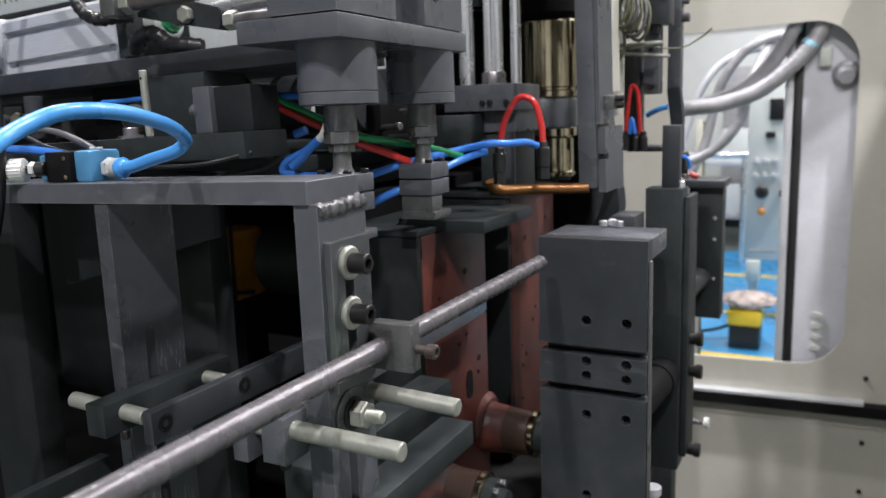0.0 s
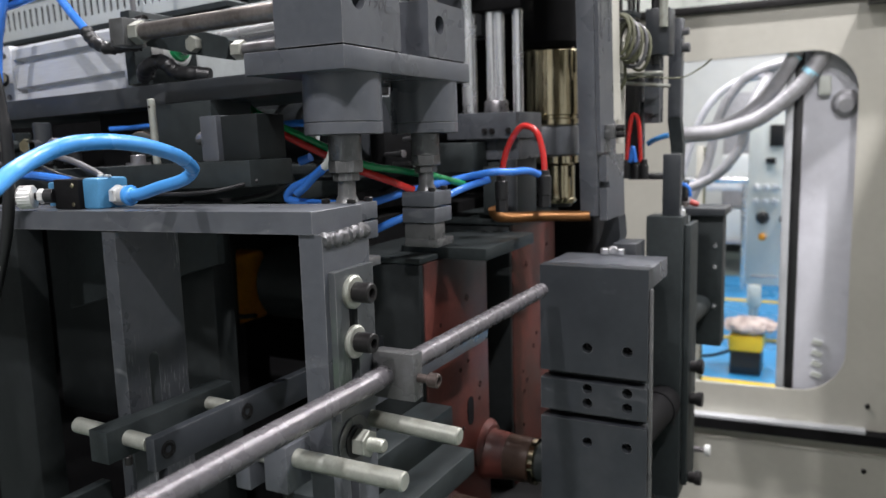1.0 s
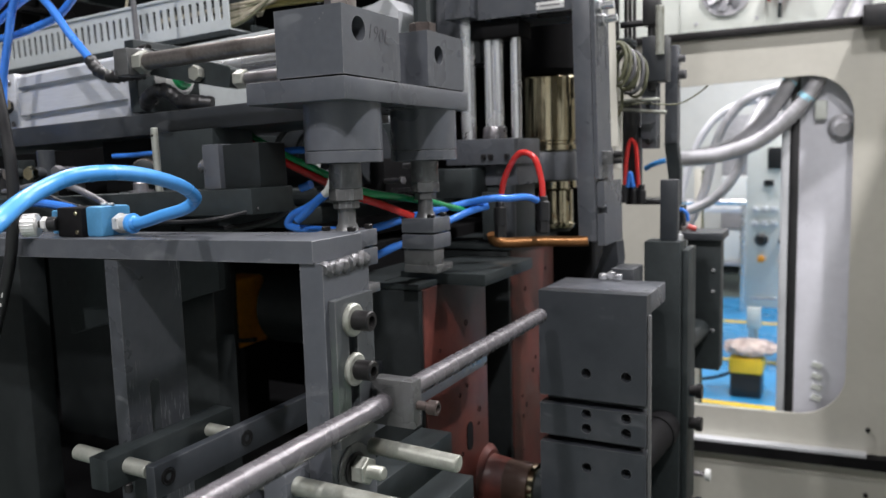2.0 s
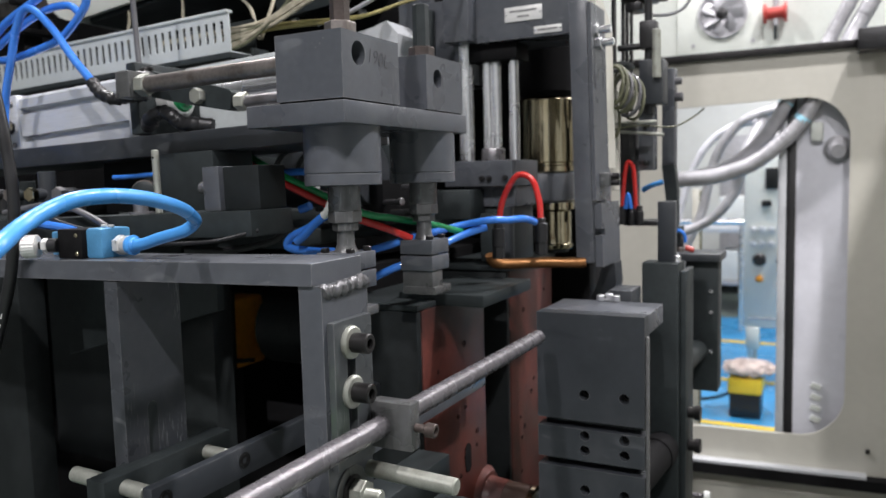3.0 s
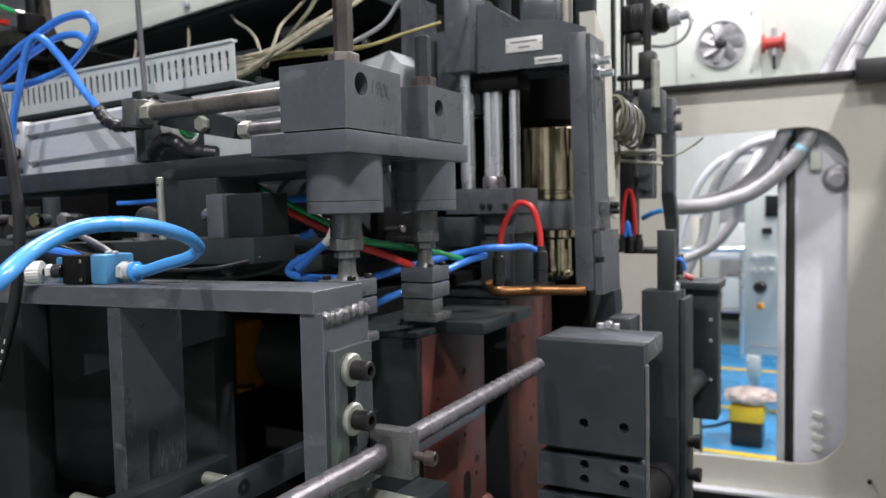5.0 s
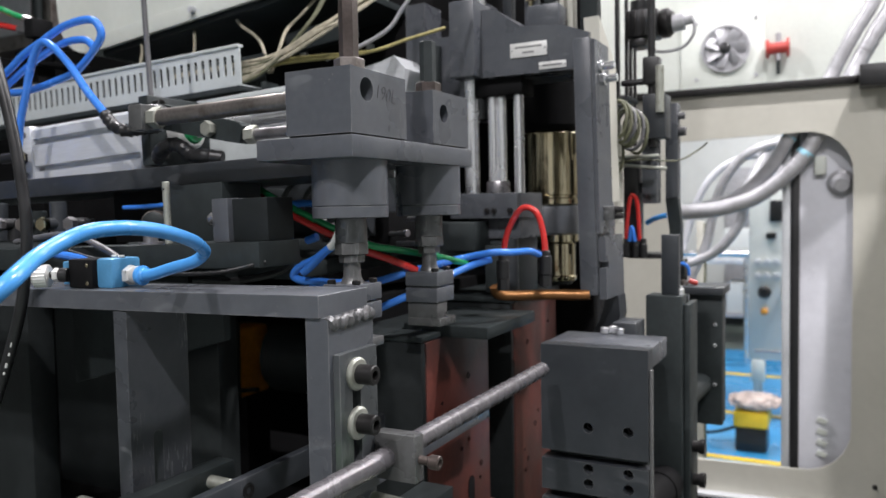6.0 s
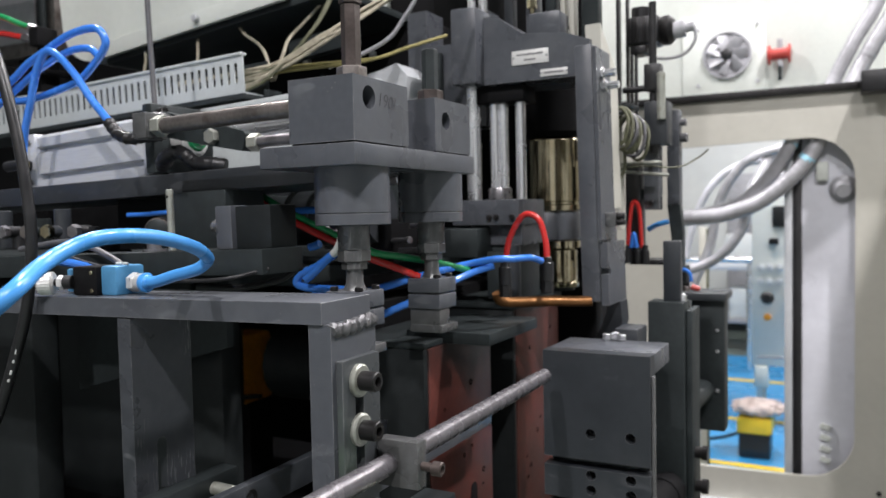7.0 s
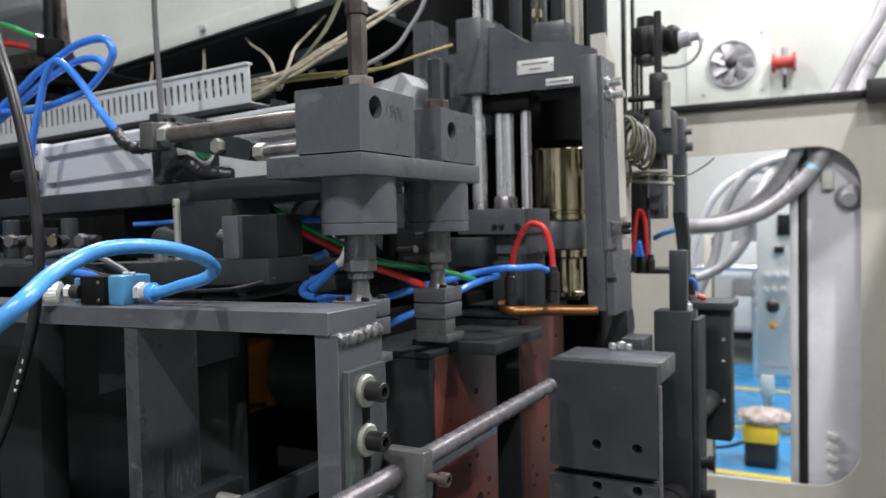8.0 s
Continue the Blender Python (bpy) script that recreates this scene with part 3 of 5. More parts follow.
part("drum_body", cyl((-0.70, 0.80, 1.17), (-0.56, 0.80, 1.17), 0.08, 28), DEEP, orange_box)
part("stand", bx(-0.80, -0.735, 0.715, 0.79, 0.86, 1.087, 0.003), PITCH, orange_box)
orange_box.location.x -= 0.06

# ---- near support frame with slotted posts ----
sup = thing("support_frame", (-0.2, 0.0, 0.86), "grey painted steel support frame with slotted welded posts", "frame")
part("top_plate", prism("y", -0.037, 0.037, [(-0.70, 1.3925), (-0.0265, 1.404), (-0.026, 1.4045), (-0.026, 1.4225), (-0.0265, 1.423), (-0.70, 1.4115)]), GREY, sup)
post = part("post", prism("x", -0.042, -0.0185, rect(-0.0345, 0.034, 0.62, 1.404), [slot(-0.004, 0.75, 1.36, 0.0062)]), GREY, sup)
part("post", prism("x", -0.278, -0.260, rect(-0.0368, 0.041, 0.62, 1.3985), [slot(-0.003, 1.0, 1.272, 0.0062)]), POSTSTEEL, sup, "scratched steel post with a slot")
bead = tube([(-0.0200, -0.0335 + 0.067 * k / 20, 1.3985 + 0.0012 * math.sin(k * 1.9) + 0.0012 * (k > 12)) for k in range(21)], 0.0044, 14, 5)
for v in bead.verts:
    ridge = abs(math.sin(v.co.y * 520 + 3.0 * noise.noise(v.co * 60)))
    v.co.z = 1.3988 + (v.co.z - 1.3988) * (1.35 + 0.35 * noise.noise(v.co * 90))
    v.co += Vector((1, 0.3, 0.4)) * (0.0006 * ridge + 0.0013 * noise.noise(v.co * 130) + 0.0008 * noise.noise(v.co * 320))
part("weld_bead", bead, WELD, sup, "bare lumpy weld bead")
# GREENISH: the green cast of the light is painted on here.
slotted = part("slot_plate", prism("x", -0.0185, -0.012, rect(-0.0285, 0.029, 1.2435, 1.372), [slot(-0.004, 1.253, 1.362, 0.0064)]), GREENISH, sup, "worn slotted adjusting plate")
for z in (1.352, 1.3085):
    part("washer", lathe((-0.012, -0.005, z), (-0.0075, -0.005, z), [(0, 0.0145), (0.003, 0.0145), (0.0045, 0.0128)], 30), ZINC, sup, "zinc washer")
    cap_screw((-0.0075, -0.005, z), (0.0085, -0.005, z), 0.0088, sup)
for x0, x1, r, mat in ((-0.0185, -0.0165, 0.0235, GREY_WORN), (-0.0165, -0.0145, 0.0150, BLACK)):
    part("washer", lathe((x0, -0.003, 1.217), (x1, -0.003, 1.217), [(0, r), (x1 - x0 - 0.0006, r), (x1 - x0, r - 0.0008)], 30), mat, sup)
part("nut", hexa((-0.0145, -0.002, 1.2165), (-0.0020, -0.002, 1.2165), 0.0126), ZINC, sup, "zinc hexagon nut")
stud = lathe((-0.0020, -0.002, 1.2165), (0.0125, -0.002, 1.2165), [(0, 0.0063)] + [(0.001 + 0.0008 * k, 0.0063 if k % 2 else 0.0057) for k in range(16)] + [(0.0150, 0.0050)], 22)
part("stud", stud, ZINC, sup)

# adjusting pins and side bars
guide = thing("guide_bar", (-0.2, 0.1, 1.17), "flat grey guide bar on bright cross pins", "bar")
# CHARCOAL puts the bar's shaded side into its colour.
part("bar", bx(-0.212, -0.200, -0.063, 0.40, 1.178, 1.2105, 0.0012), CHARCOAL, guide)
for y in (-0.047, 0.062):
    countersunk((-0.200, y, 1.1955), (1, 0, 0), 0.0088, guide)
part("pin", cyl((-0.312, -0.058, 1.2065), (-0.212, -0.058, 1.2035), 0.0078), ZINC, guide, "bright ground steel pin")
part("pin", cyl((-0.262, 0.048, 1.2045), (-0.212, 0.048, 1.2035), 0.0072), ZINC, guide, "bright ground steel pin")
part("carrier", bx(-0.2645, -0.240, -0.082, 0.085, 1.186, 1.2175, 0.0012), DARK, guide)
part("set_screw", cyl((-0.240, -0.06, 1.178), (-0.240, -0.06, 1.187), 0.004), BLACK, guide)

pins = thing("stop_pins", (0.0, 0.0, 1.19), "two bright steel stop pins in a dark carrier", "pin")
part("pin", cyl((-0.060, -0.06, 1.221), (0.067, -0.06, 1.2195), 0.0079, 28, 0.0012), ZINC, pins)
part("pin", cyl((-0.041, 0.028, 1.228), (0.071, 0.028, 1.2235), 0.0078, 28, 0.0012), ZINC, pins)
part("carrier", bx(-0.060, -0.036, -0.074, -0.042, 1.194, 1.2345, 0.0012), GREY, pins)
part("carrier", bx(-0.092, -0.076, -0.074, -0.042, 1.19, 1.222, 0.0012), GREY, pins)
part("set_screw", cyl((-0.048, -0.06, 1.184), (-0.048, -0.06, 1.1945), 0.0045), BLACK, pins)
part("side_bar", bx(-0.112, -0.100, -0.03, 0.47, 1.183, 1.2115, 0.0012), GREY, pins)
part("link", cyl((-0.10, -0.06, 1.2155), (-0.058, -0.06, 1.2165), 0.0055), ZINC, pins)

# long bar in its clamping collar
bar = thing("stop_bar", (0.0, 0.0, 1.26), "long round grey steel bar held by a clamp", "bar")
part("rod", cyl((0.0, -0.47, 1.2705), (0.0, 0.428, 1.2715), 0.0098, 36, 0.002), BARSTEEL, bar)
collar = part("collar", joined(bx(-0.012, 0.0305, 0.022, 0.038, 1.2505, 1.2935, 0.0012), bx(-0.0215, -0.011, 0.024, 0.038, 1.2525, 1.2925, 0.0012)), GREY_WORN, bar)
part("thumb_screw", joined(cyl((0.030, 0.030, 1.271), (0.046, 0.030, 1.2705), 0.0040, 16), lathe((0.041, 0.030, 1.2705), (0.051, 0.030, 1.2702), [(0, 0.0055), (0.001, 0.0065), (0.009, 0.0065), (0.010, 0.0055), (0.010, 0.0036), (0.005, 0.0034)], 18)), OLDROD, bar, "brown socket screw")

# ---- air valve on the frame ----
valve = thing("air_valve", (-0.35, 0.0, 1.423), "light blue pneumatic valve with black coil and white knurled knob", "valve")
part("body", bx(-0.328, -0.304, -0.017, 0.020, 1.4232, 1.4545, 0.003), VALVE, valve)
part("rear_body", bx(-0.405, -0.366, 0.000, 0.030, 1.4232, 1.4490, 0.002), VALVE, valve)
part("coil", bx(-0.365, -0.328, -0.022, 0.017, 1.4232, 1.4535, 0.0015), PITCH, valve, "black coil block")
for z in (1.4285, 1.4475):
    part("screw", cyl((-0.335, -0.0215, z), (-0.335, -0.0235, z), 0.0025, 12), BRASS, valve)
part("stem", joined(cyl((-0.364, -0.022, 1.437), (-0.373, -0.026, 1.437), 0.0075, 20), cyl((-0.373, -0.026, 1.437), (-0.385, -0.033, 1.437), 0.004, 14)), RUBBER, valve)
part("nut", hexa((-0.3735, -0.0265, 1.437), (-0.3785, -0.0295, 1.437), 0.0078), KNURL, valve)
knob = lathe((-0.381, -0.032, 1.4365), (-0.394, -0.0405, 1.436), [(0, 0.0105), (0.001, 0.0122), (0.014, 0.0122), (0.0158, 0.0105), (0.0158, 0.0045), (0.0150, 0.0040)], 44)
for i, v in enumerate(knob.verts):
    if i % 2:
        c = Vector((-0.3875, -0.036, 1.4363))
        d = v.co - c
        v.co = c + Vector((d.x, d.y * 0.94, d.z * 0.94))
part("knob", knob, KNURL, valve, "white metal knurled knob")
for x in (-0.320, -0.309):
    part("screw", cyl((x, 0.0, 1.4545), (x, 0.0, 1.4575), 0.0032, 12), KNURL, valve)
part("fitting", joined(hexa((-0.300, 0.0, 1.4365), (-0.291, 0.0, 1.4365), 0.0105), lathe((-0.291, 0.0, 1.4365), (-0.279, 0.0, 1.4365), [(0, 0.0085), (0.004, 0.0085), (0.005, 0.0098), (0.012, 0.0098)], 24)), KNURL, valve, "nickel push-in fitting")
part("release_ring", lathe((-0.2845, 0.0, 1.4365), (-0.277, 0.0, 1.4365), [(0, 0.0095), (0.0065, 0.0105), (0.0075, 0.0085)], 24), HOSE, valve)
valve.location.z -= 0.0055
valve.location.x += 0.002
hose = thing("air_hose", (-0.28, 0.0, 1.43), "thick sky blue air hose looping from the valve", "hose")
part("tube", tube([(-0.281, 0.0, 1.431), (-0.262, 0.0, 1.4325), (-0.236, 0.0, 1.439), (-0.205, 0.0, 1.446), (-0.191, 0.0, 1.454), (-0.1757, -0.0159, 1.4604), (-0.1585, -0.0476, 1.4702), (-0.1495, -0.0846, 1.4787), (-0.1441, -0.1164, 1.4829), (-0.1415, -0.1428, 1.4837), (-0.1448, -0.164, 1.4817), (-0.1465, -0.1851, 1.4746), (-0.14, -0.2116, 1.4642), (-0.1098, -0.2539, 1.4496), (-0.155, -0.284, 1.405)], 0.0061, 18, 8), HOSE, hose)
part("end_ring", lathe((-0.286, 0.0, 1.431), (-0.270, 0.0, 1.4315), [(0, 0.0078), (0.002, 0.0086), (0.010, 0.0086), (0.014, 0.0066)], 20), HOSE, hose)
hanging = solid("black_cable", tube([(-0.50, -0.03, 1.80), (-0.455, -0.045, 1.71), (-0.425, -0.05, 1.654), (-0.404, -0.05, 1.587), (-0.392, -0.05, 1.527), (-0.388, -0.05, 1.474), (-0.400, -0.05, 1.408), (-0.424, -0.05, 1.352), (-0.455, -0.05, 1.293), (-0.496, -0.05, 1.225), (-0.55, -0.04, 1.10)], 0.0060, 14, 8), RUBBER,
      "black rubber cable hanging past the support frame, with worn white print", "cable")
for x, z, n in ((-0.4215, 1.362, 0.006), (-0.4265, 1.350, 0.004), (-0.432, 1.338, 0.005), (-0.437, 1.328, 0.003)):
    part("print_bar", cyl((x + 0.0056, -0.0535, z), (x + 0.0056 - n * 0.43, -0.0535, z - n), 0.0014, 8), TAG, hanging, "worn white print mark")

# ---- stretch head with two cylinders ----
head = thing("stretch_head", (-0.13, 0.23, 1.49), "dark grey twin spindle head with clamped gripper stems", "machine head")
part("plate", bx(-0.199, -0.074, 0.090, 0.370, 1.548, 1.571, 0.0014), GREY, head)


def drilled_block(x0, x1, y0, y1, z0, z1, hy, hz, hr):
    block = part("block", prism("x", x0, x1, rect(y0, y1, z0, z1), [circle(hy, hz, hr, 24)]), GREY, head)
    # Black plug paints in the shade inside the bore.
    part("bore_plug", cyl((x0 + 0.002, hy, hz), (x1 - 0.022, hy, hz), hr - 0.0002, 20), PITCH, block)
    return block


# Black strips inside the joint paint in the shade of the gap.
part("seam", bx(-0.156, -0.0775, 0.0935, 0.199, 1.5708, 1.5730, 0), PITCH, head, "black inset strip giving the joint its shade")
part("seam", bx(-0.148, -0.0775, 0.268, 0.360, 1.5708, 1.5730, 0), PITCH, head, "black inset strip giving the joint its shade")
drilled_block(-0.158, -0.0755, 0.0915, 0.201, 1.5728, 1.640, 0.121, 1.619, 0.0125)
drilled_block(-0.150, -0.0755, 0.266, 0.362, 1.5728, 1.637, 0.294, 1.611, 0.0112)
for cx, cy in ((-0.120, 0.151), (-0.117, 0.325)):
    part("cylinder", lathe((cx, cy, 1.548), (cx, cy, 1.4985), [(0, 0.042), (0.0485, 0.042), (0.0495, 0.0412)], 48), GREY, head)
    part("cylinder_cap", lathe((cx, cy, 1.4985), (cx, cy, 1.4855), [(0, 0.0408), (0.0008, 0.042), (0.012, 0.042), (0.013, 0.041)], 48), GREY, head)
    part("spindle", cyl((cx, cy, 1.4855), (cx, cy, 1.458), 0.0178, 28), GREY_WORN, head)
    part("nut", hexa((cx, cy, 1.4585), (cx, cy, 1.445), 0.0185), GREY_WORN, head)
    part("lock_nut", hexa((cx, cy, 1.445), (cx, cy, 1.436), 0.0142), GREY_WORN, head)
    part("neck", lathe((cx, cy, 1.436), (cx, cy, 1.412), [(0, 0.0095), (0.015, 0.0098), (0.021, 0.0125), (0.024, 0.014)], 24), GREY_WORN, head)
    part("clamp_top", bx(cx - 0.0235, cx + 0.0235, cy - 0.0235, cy + 0.0235, 1.3945, 1.413, 0.0012), GREY, head)
    part("clamp_bottom", bx(cx - 0.0235, cx + 0.0235, cy - 0.0235, cy + 0.0235, 1.3735, 1.3925, 0.0012), GREY, head)
    part("gripper", joined(bx(cx - 0.022, cx + 0.022, cy - 0.021, cy + 0.006, 1.352, 1.373, 0.001), bx(cx - 0.022, cx + 0.026, cy - 0.022, cy + 0.022, 1.343, 1.353, 0.001)), GREY_WORN, head)
    for sx in (-1, 1):
        for sy in (-1, 1):
            part("bolt", cyl((cx + sx * 0.0165, cy + sy * 0.0165, 1.413), (cx + sx * 0.0165, cy + sy * 0.0165, 1.418), 0.0048, 14), BLACK, head)
for cx, cy in ((-0.106, 0.135), (-0.112, 0.322)):
    part("nut", hexa((cx, cy, 1.640), (cx, cy, 1.6555), 0.0165), RUSTY if cy < 0.2 else OLDROD, head)
    part("spacer", hexa((cx, cy, 1.6555), (cx, cy, 1.722 if cy < 0.2 else 1.708), 0.0105), OLDROD if cy < 0.2 else DARK, head, "hexagon spacer")
    if cy < 0.2:
        part("nut", hexa((cx, cy, 1.722), (cx, cy, 1.736), 0.0125), OLDROD, head)
        part("threaded_rod", cyl((cx, cy, 1.736), (cx, cy, 1.95), 0.0075, 16), OLDROD, head)
part("tie_rod", cyl((-0.401, 0.135, 1.6135), (-0.158, 0.135, 1.6185), 0.0102, 28), RUSTY, head, "browned steel tie rod")
part("tie_rod", cyl((-0.3205, 0.215, 1.5935), (-0.158, 0.215, 1.5955), 0.0075, 24), STEEL, head)
part("rod_nut", hexa((-0.404, 0.135, 1.6135), (-0.389, 0.135, 1.6135), 0.0138), ZINC, head)
part("rod_nut", hexa((-0.3215, 0.215, 1.5937), (-0.306, 0.215, 1.5937), 0.012), ZINC, head)
part("rod_end", bx(-0.428, -0.404, 0.118, 0.152, 1.598, 1.630, 0.0012), GREY_WORN, head)
part("link_bar", prism("y", 0.205, 0.225, [(-0.472, 1.611), (-0.422, 1.600), (-0.330, 1.583), (-0.326, 1.586), (-0.322, 1.605), (-0.326, 1.609), (-0.469, 1.645)]), DARK, head)
part("link_bolt", hexa((-0.375, 0.205, 1.604), (-0.375, 0.194, 1.604), 0.0105), ZINC, head)

mark = bpy.data.curves.new("writing", "FONT")
mark.body, mark.size, mark.extrude = "190L", 0.0215, 0.0001
mark.offset = -0.00035
mark.shear = 0.15
mark_ob = new("chalk_number", mark)
mark_ob.matrix_basis = pose(-0.0752, 0.1355, 1.6125, 90, 0, 90) @ pose(0, 0, 0, 0, 0, -4)
mark.materials.append(INK)
tagged(mark_ob, "handwritten black marker number on the grey block", "writing")

# ---- linear drive at the rear left ----
drive = thing("pneumatic_cylinder", (-0.8, 0.28, 1.562), "aluminium profile pneumatic cylinder with dark square flange", "cylinder")
part("profile", prism("x", -0.805, -0.5562, [(0.25, 1.5625), (0.25, 1.578), (0.268, 1.580), (0.268, 1.587), (0.25, 1.588), (0.25, 1.622), (0.268, 1.623), (0.268, 1.630), (0.25, 1.632), (0.25, 1.646),
                                           (0.255, 1.651), (0.325, 1.651), (0.33, 1.646), (0.33, 1.5625)]), ALU, drive)
part("end_cap", bx(-0.556, -0.531, 0.246, 0.335, 1.5625, 1.654, 0.002), ALU, drive)
part("end_cap", bx(-0.834, -0.8052, 0.246, 0.335, 1.5625, 1.654, 0.004), ALU, drive)
part("port_fitting", joined(hexa((-0.823, 0.246, 1.603), (-0.823, 0.236, 1.603), 0.011), cyl((-0.823, 0.236, 1.603), (-0.823, 0.224, 1.603), 0.008, 16), cyl((-0.850, 0.226, 1.603), (-0.812, 0.226, 1.603), 0.0085, 16)), RUBBER, drive, "black elbow fitting")
part("port_nut", hexa((-0.812, 0.226, 1.603), (-0.803, 0.226, 1.603), 0.0095), BRASS, drive)
for z in (1.575, 1.640):
    part("screw", cyl((-0.818, 0.246, z), (-0.818, 0.243, z), 0.0045, 14), STEEL, drive)
for z in (1.575, 1.64):
    part("screw", cyl((-0.543, 0.246, z), (-0.543, 0.243, z), 0.005, 14), STEEL, drive)
part("flange", bx(-0.531, -0.512, 0.228, 0.345, 1.5625, 1.663, 0.002), DARK, drive)
for y in (0.243, 0.330):
    for z in (1.578, 1.648):
        cap_screw((-0.512, y, z), (-0.499, y, z), 0.0085, drive)
part("seal_nose", lathe((-0.512, 0.286, 1.613), (-0.486, 0.286, 1.613), [(0, 0.027), (0.022, 0.027), (0.026, 0.022)], 28), KNURL, drive)
part("seal_ring", lathe((-0.486, 0.286, 1.613), (-0.482, 0.286, 1.613), [(0, 0.0195), (0.004, 0.017)], 28), GREENTUBE, drive, "green wiper seal")
part("piston_rod", cyl((-0.49, 0.286, 1.613), (-0.20, 0.286, 1.614), 0.0115, 28), CHROME, drive)
part("back_plate", prism("y", 0.3455, 0.356, rect(-0.53, -0.20, 1.5625, 1.668), [slot(-0.40, 1.625, 1.64, 0.004)]), DUCT, drive, "light grey back plate")
part("back_lip", bx(-0.53, -0.20, 0.34, 0.3455, 1.660, 1.668, 0.001), DUCT, drive)
drive.rotation_euler.y = radians(-2.8)
drive.location.z -= 0.013
slide = thing("slide_beam", (-0.7, 0.26, 1.42), "dark steel slide beam with guide blocks under the drive", "beam")
part("beam", bx(-1.6, -0.185, 0.200, 0.36, 1.534, 1.5622, 0.0015), CHARCOAL, slide)
part("block", bx(-0.435, -0.338, 0.185, 0.26, 1.459, 1.534, 0.0015), DARK, slide)
part("rear_roller", cyl((-0.56, 0.475, 1.500), (-0.285, 0.475, 1.500), 0.050, 36), CHARCOAL, slide)
part("roller_hanger", bx(-0.50, -0.44, 0.33, 0.44, 1.520, 1.534, 0.0015), DARK, slide)
# Lit front and shaded side of one block, split into two colours.
part("angle_face", bx(-0.272, -0.248, 0.098, 0.135, 1.459, 1.5085, 0.0012), GREY, slide)
part("angle_block", bx(-0.248, -0.197, 0.105, 0.15, 1.459, 1.5075, 0.0012), DEEP, slide)
part("cross_shaft", cyl((-0.33, 0.16, 1.486), (-0.272, 0.13, 1.486), 0.009), CHROME, slide)
part("rail", bx(-1.2, -0.190, 0.080, 0.15, 1.4305, 1.4588, 0.0015), DARK, slide)
part("dowel", joined(cyl((-0.336, 0.092, 1.459), (-0.336, 0.092, 1.532), 0.0042, 18)), ZINC, slide, "bright dowel with a cross hole")
# Black disc on the surface in place of a shaded hole.
part("dowel_hole", cyl((-0.3355, 0.0874, 1.523), (-0.3355, 0.0882, 1.523), 0.0016, 10), PITCH, slide)
part("bolt", lathe((-0.375, 0.10, 1.459), (-0.375, 0.10, 1.471), [(0, 0.014), (0.003, 0.014), (0.003, 0.0085), (0.011, 0.0085), (0.012, 0.007)], 18), STEEL, slide)
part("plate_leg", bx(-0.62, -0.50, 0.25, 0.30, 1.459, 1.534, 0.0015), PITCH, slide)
part("bushing", lathe((-0.50, 0.262, 1.485), (-0.46, 0.18, 1.485), [(0, 0.025), (0.05, 0.025), (0.05, 0.016), (0.09, 0.016), (0.092, 0.012)], 24), DARK, slide)
part("bushing_ring", lathe((-0.4685, 0.196, 1.485), (-0.461, 0.182, 1.485), [(0, 0.0175), (0.014, 0.0175), (0.015, 0.0125)], 24), RUSTY, slide)

slide.rotation_euler.y = radians(-1.5)
slide.location.z -= 0.010
# slotted cable duct and the wires in it
duct = thing("cable_duct", (-0.9, 0.42, 1.71), "light grey slotted plastic cable duct", "cable duct")
slots = [rounded(-0.508 - 0.0162 * k - 0.0068, -0.508 - 0.0162 * k, 1.735, 1.768, 0.003, 3) for k in range(46)]
part("front", prism("y", 0.400, 0.4025, rect(-1.30, -0.496, 1.717, 1.779), slots), DUCT, duct)
# Black tubes added inside so the slots read as shaded.
for k in range(5):
    part("cable", tube([(-1.29, 0.4165 + 0.008 * k, 1.735 + 0.005 * (k % 3)), (-1.0, 0.4165 + 0.008 * k, 1.745), (-0.8, 0.4165 + 0.008 * k, 1.739), (-0.56, 0.4165 + 0.008 * k, 1.742)], 0.010, 10), RUBBER, duct)
part("lip", bx(-1.30, -0.496, 0.396, 0.41, 1.779, 1.7835, 0.001), DUCT, duct)
part("floor", bx(-1.30, -0.496, 0.4025, 0.46, 1.717, 1.7195, 0), DUCT, duct)
# Rear wall darker than the duct: inner shade put into its colour.
part("rear", bx(-1.30, -0.496, 0.46, 0.4625, 1.717, 1.779, 0), DARK, duct)
db = thing("duct_bracket", (-0.9, 0.43, 1.697), "dark steel bracket under the cable duct", "bracket")
part("shelf", bx(-1.4, -0.49, 0.392, 0.48, 1.707, 1.7165, 0.0015), DARK, db)
part("end_stop", bx(-0.49, -0.484, 0.44, 0.48, 1.707, 1.728, 0.0015), DARK, db)
part("hanger", bx(-1.0, -0.9, 0.48, 0.50, 1.45, 1.74, 0.002), PITCH, db)
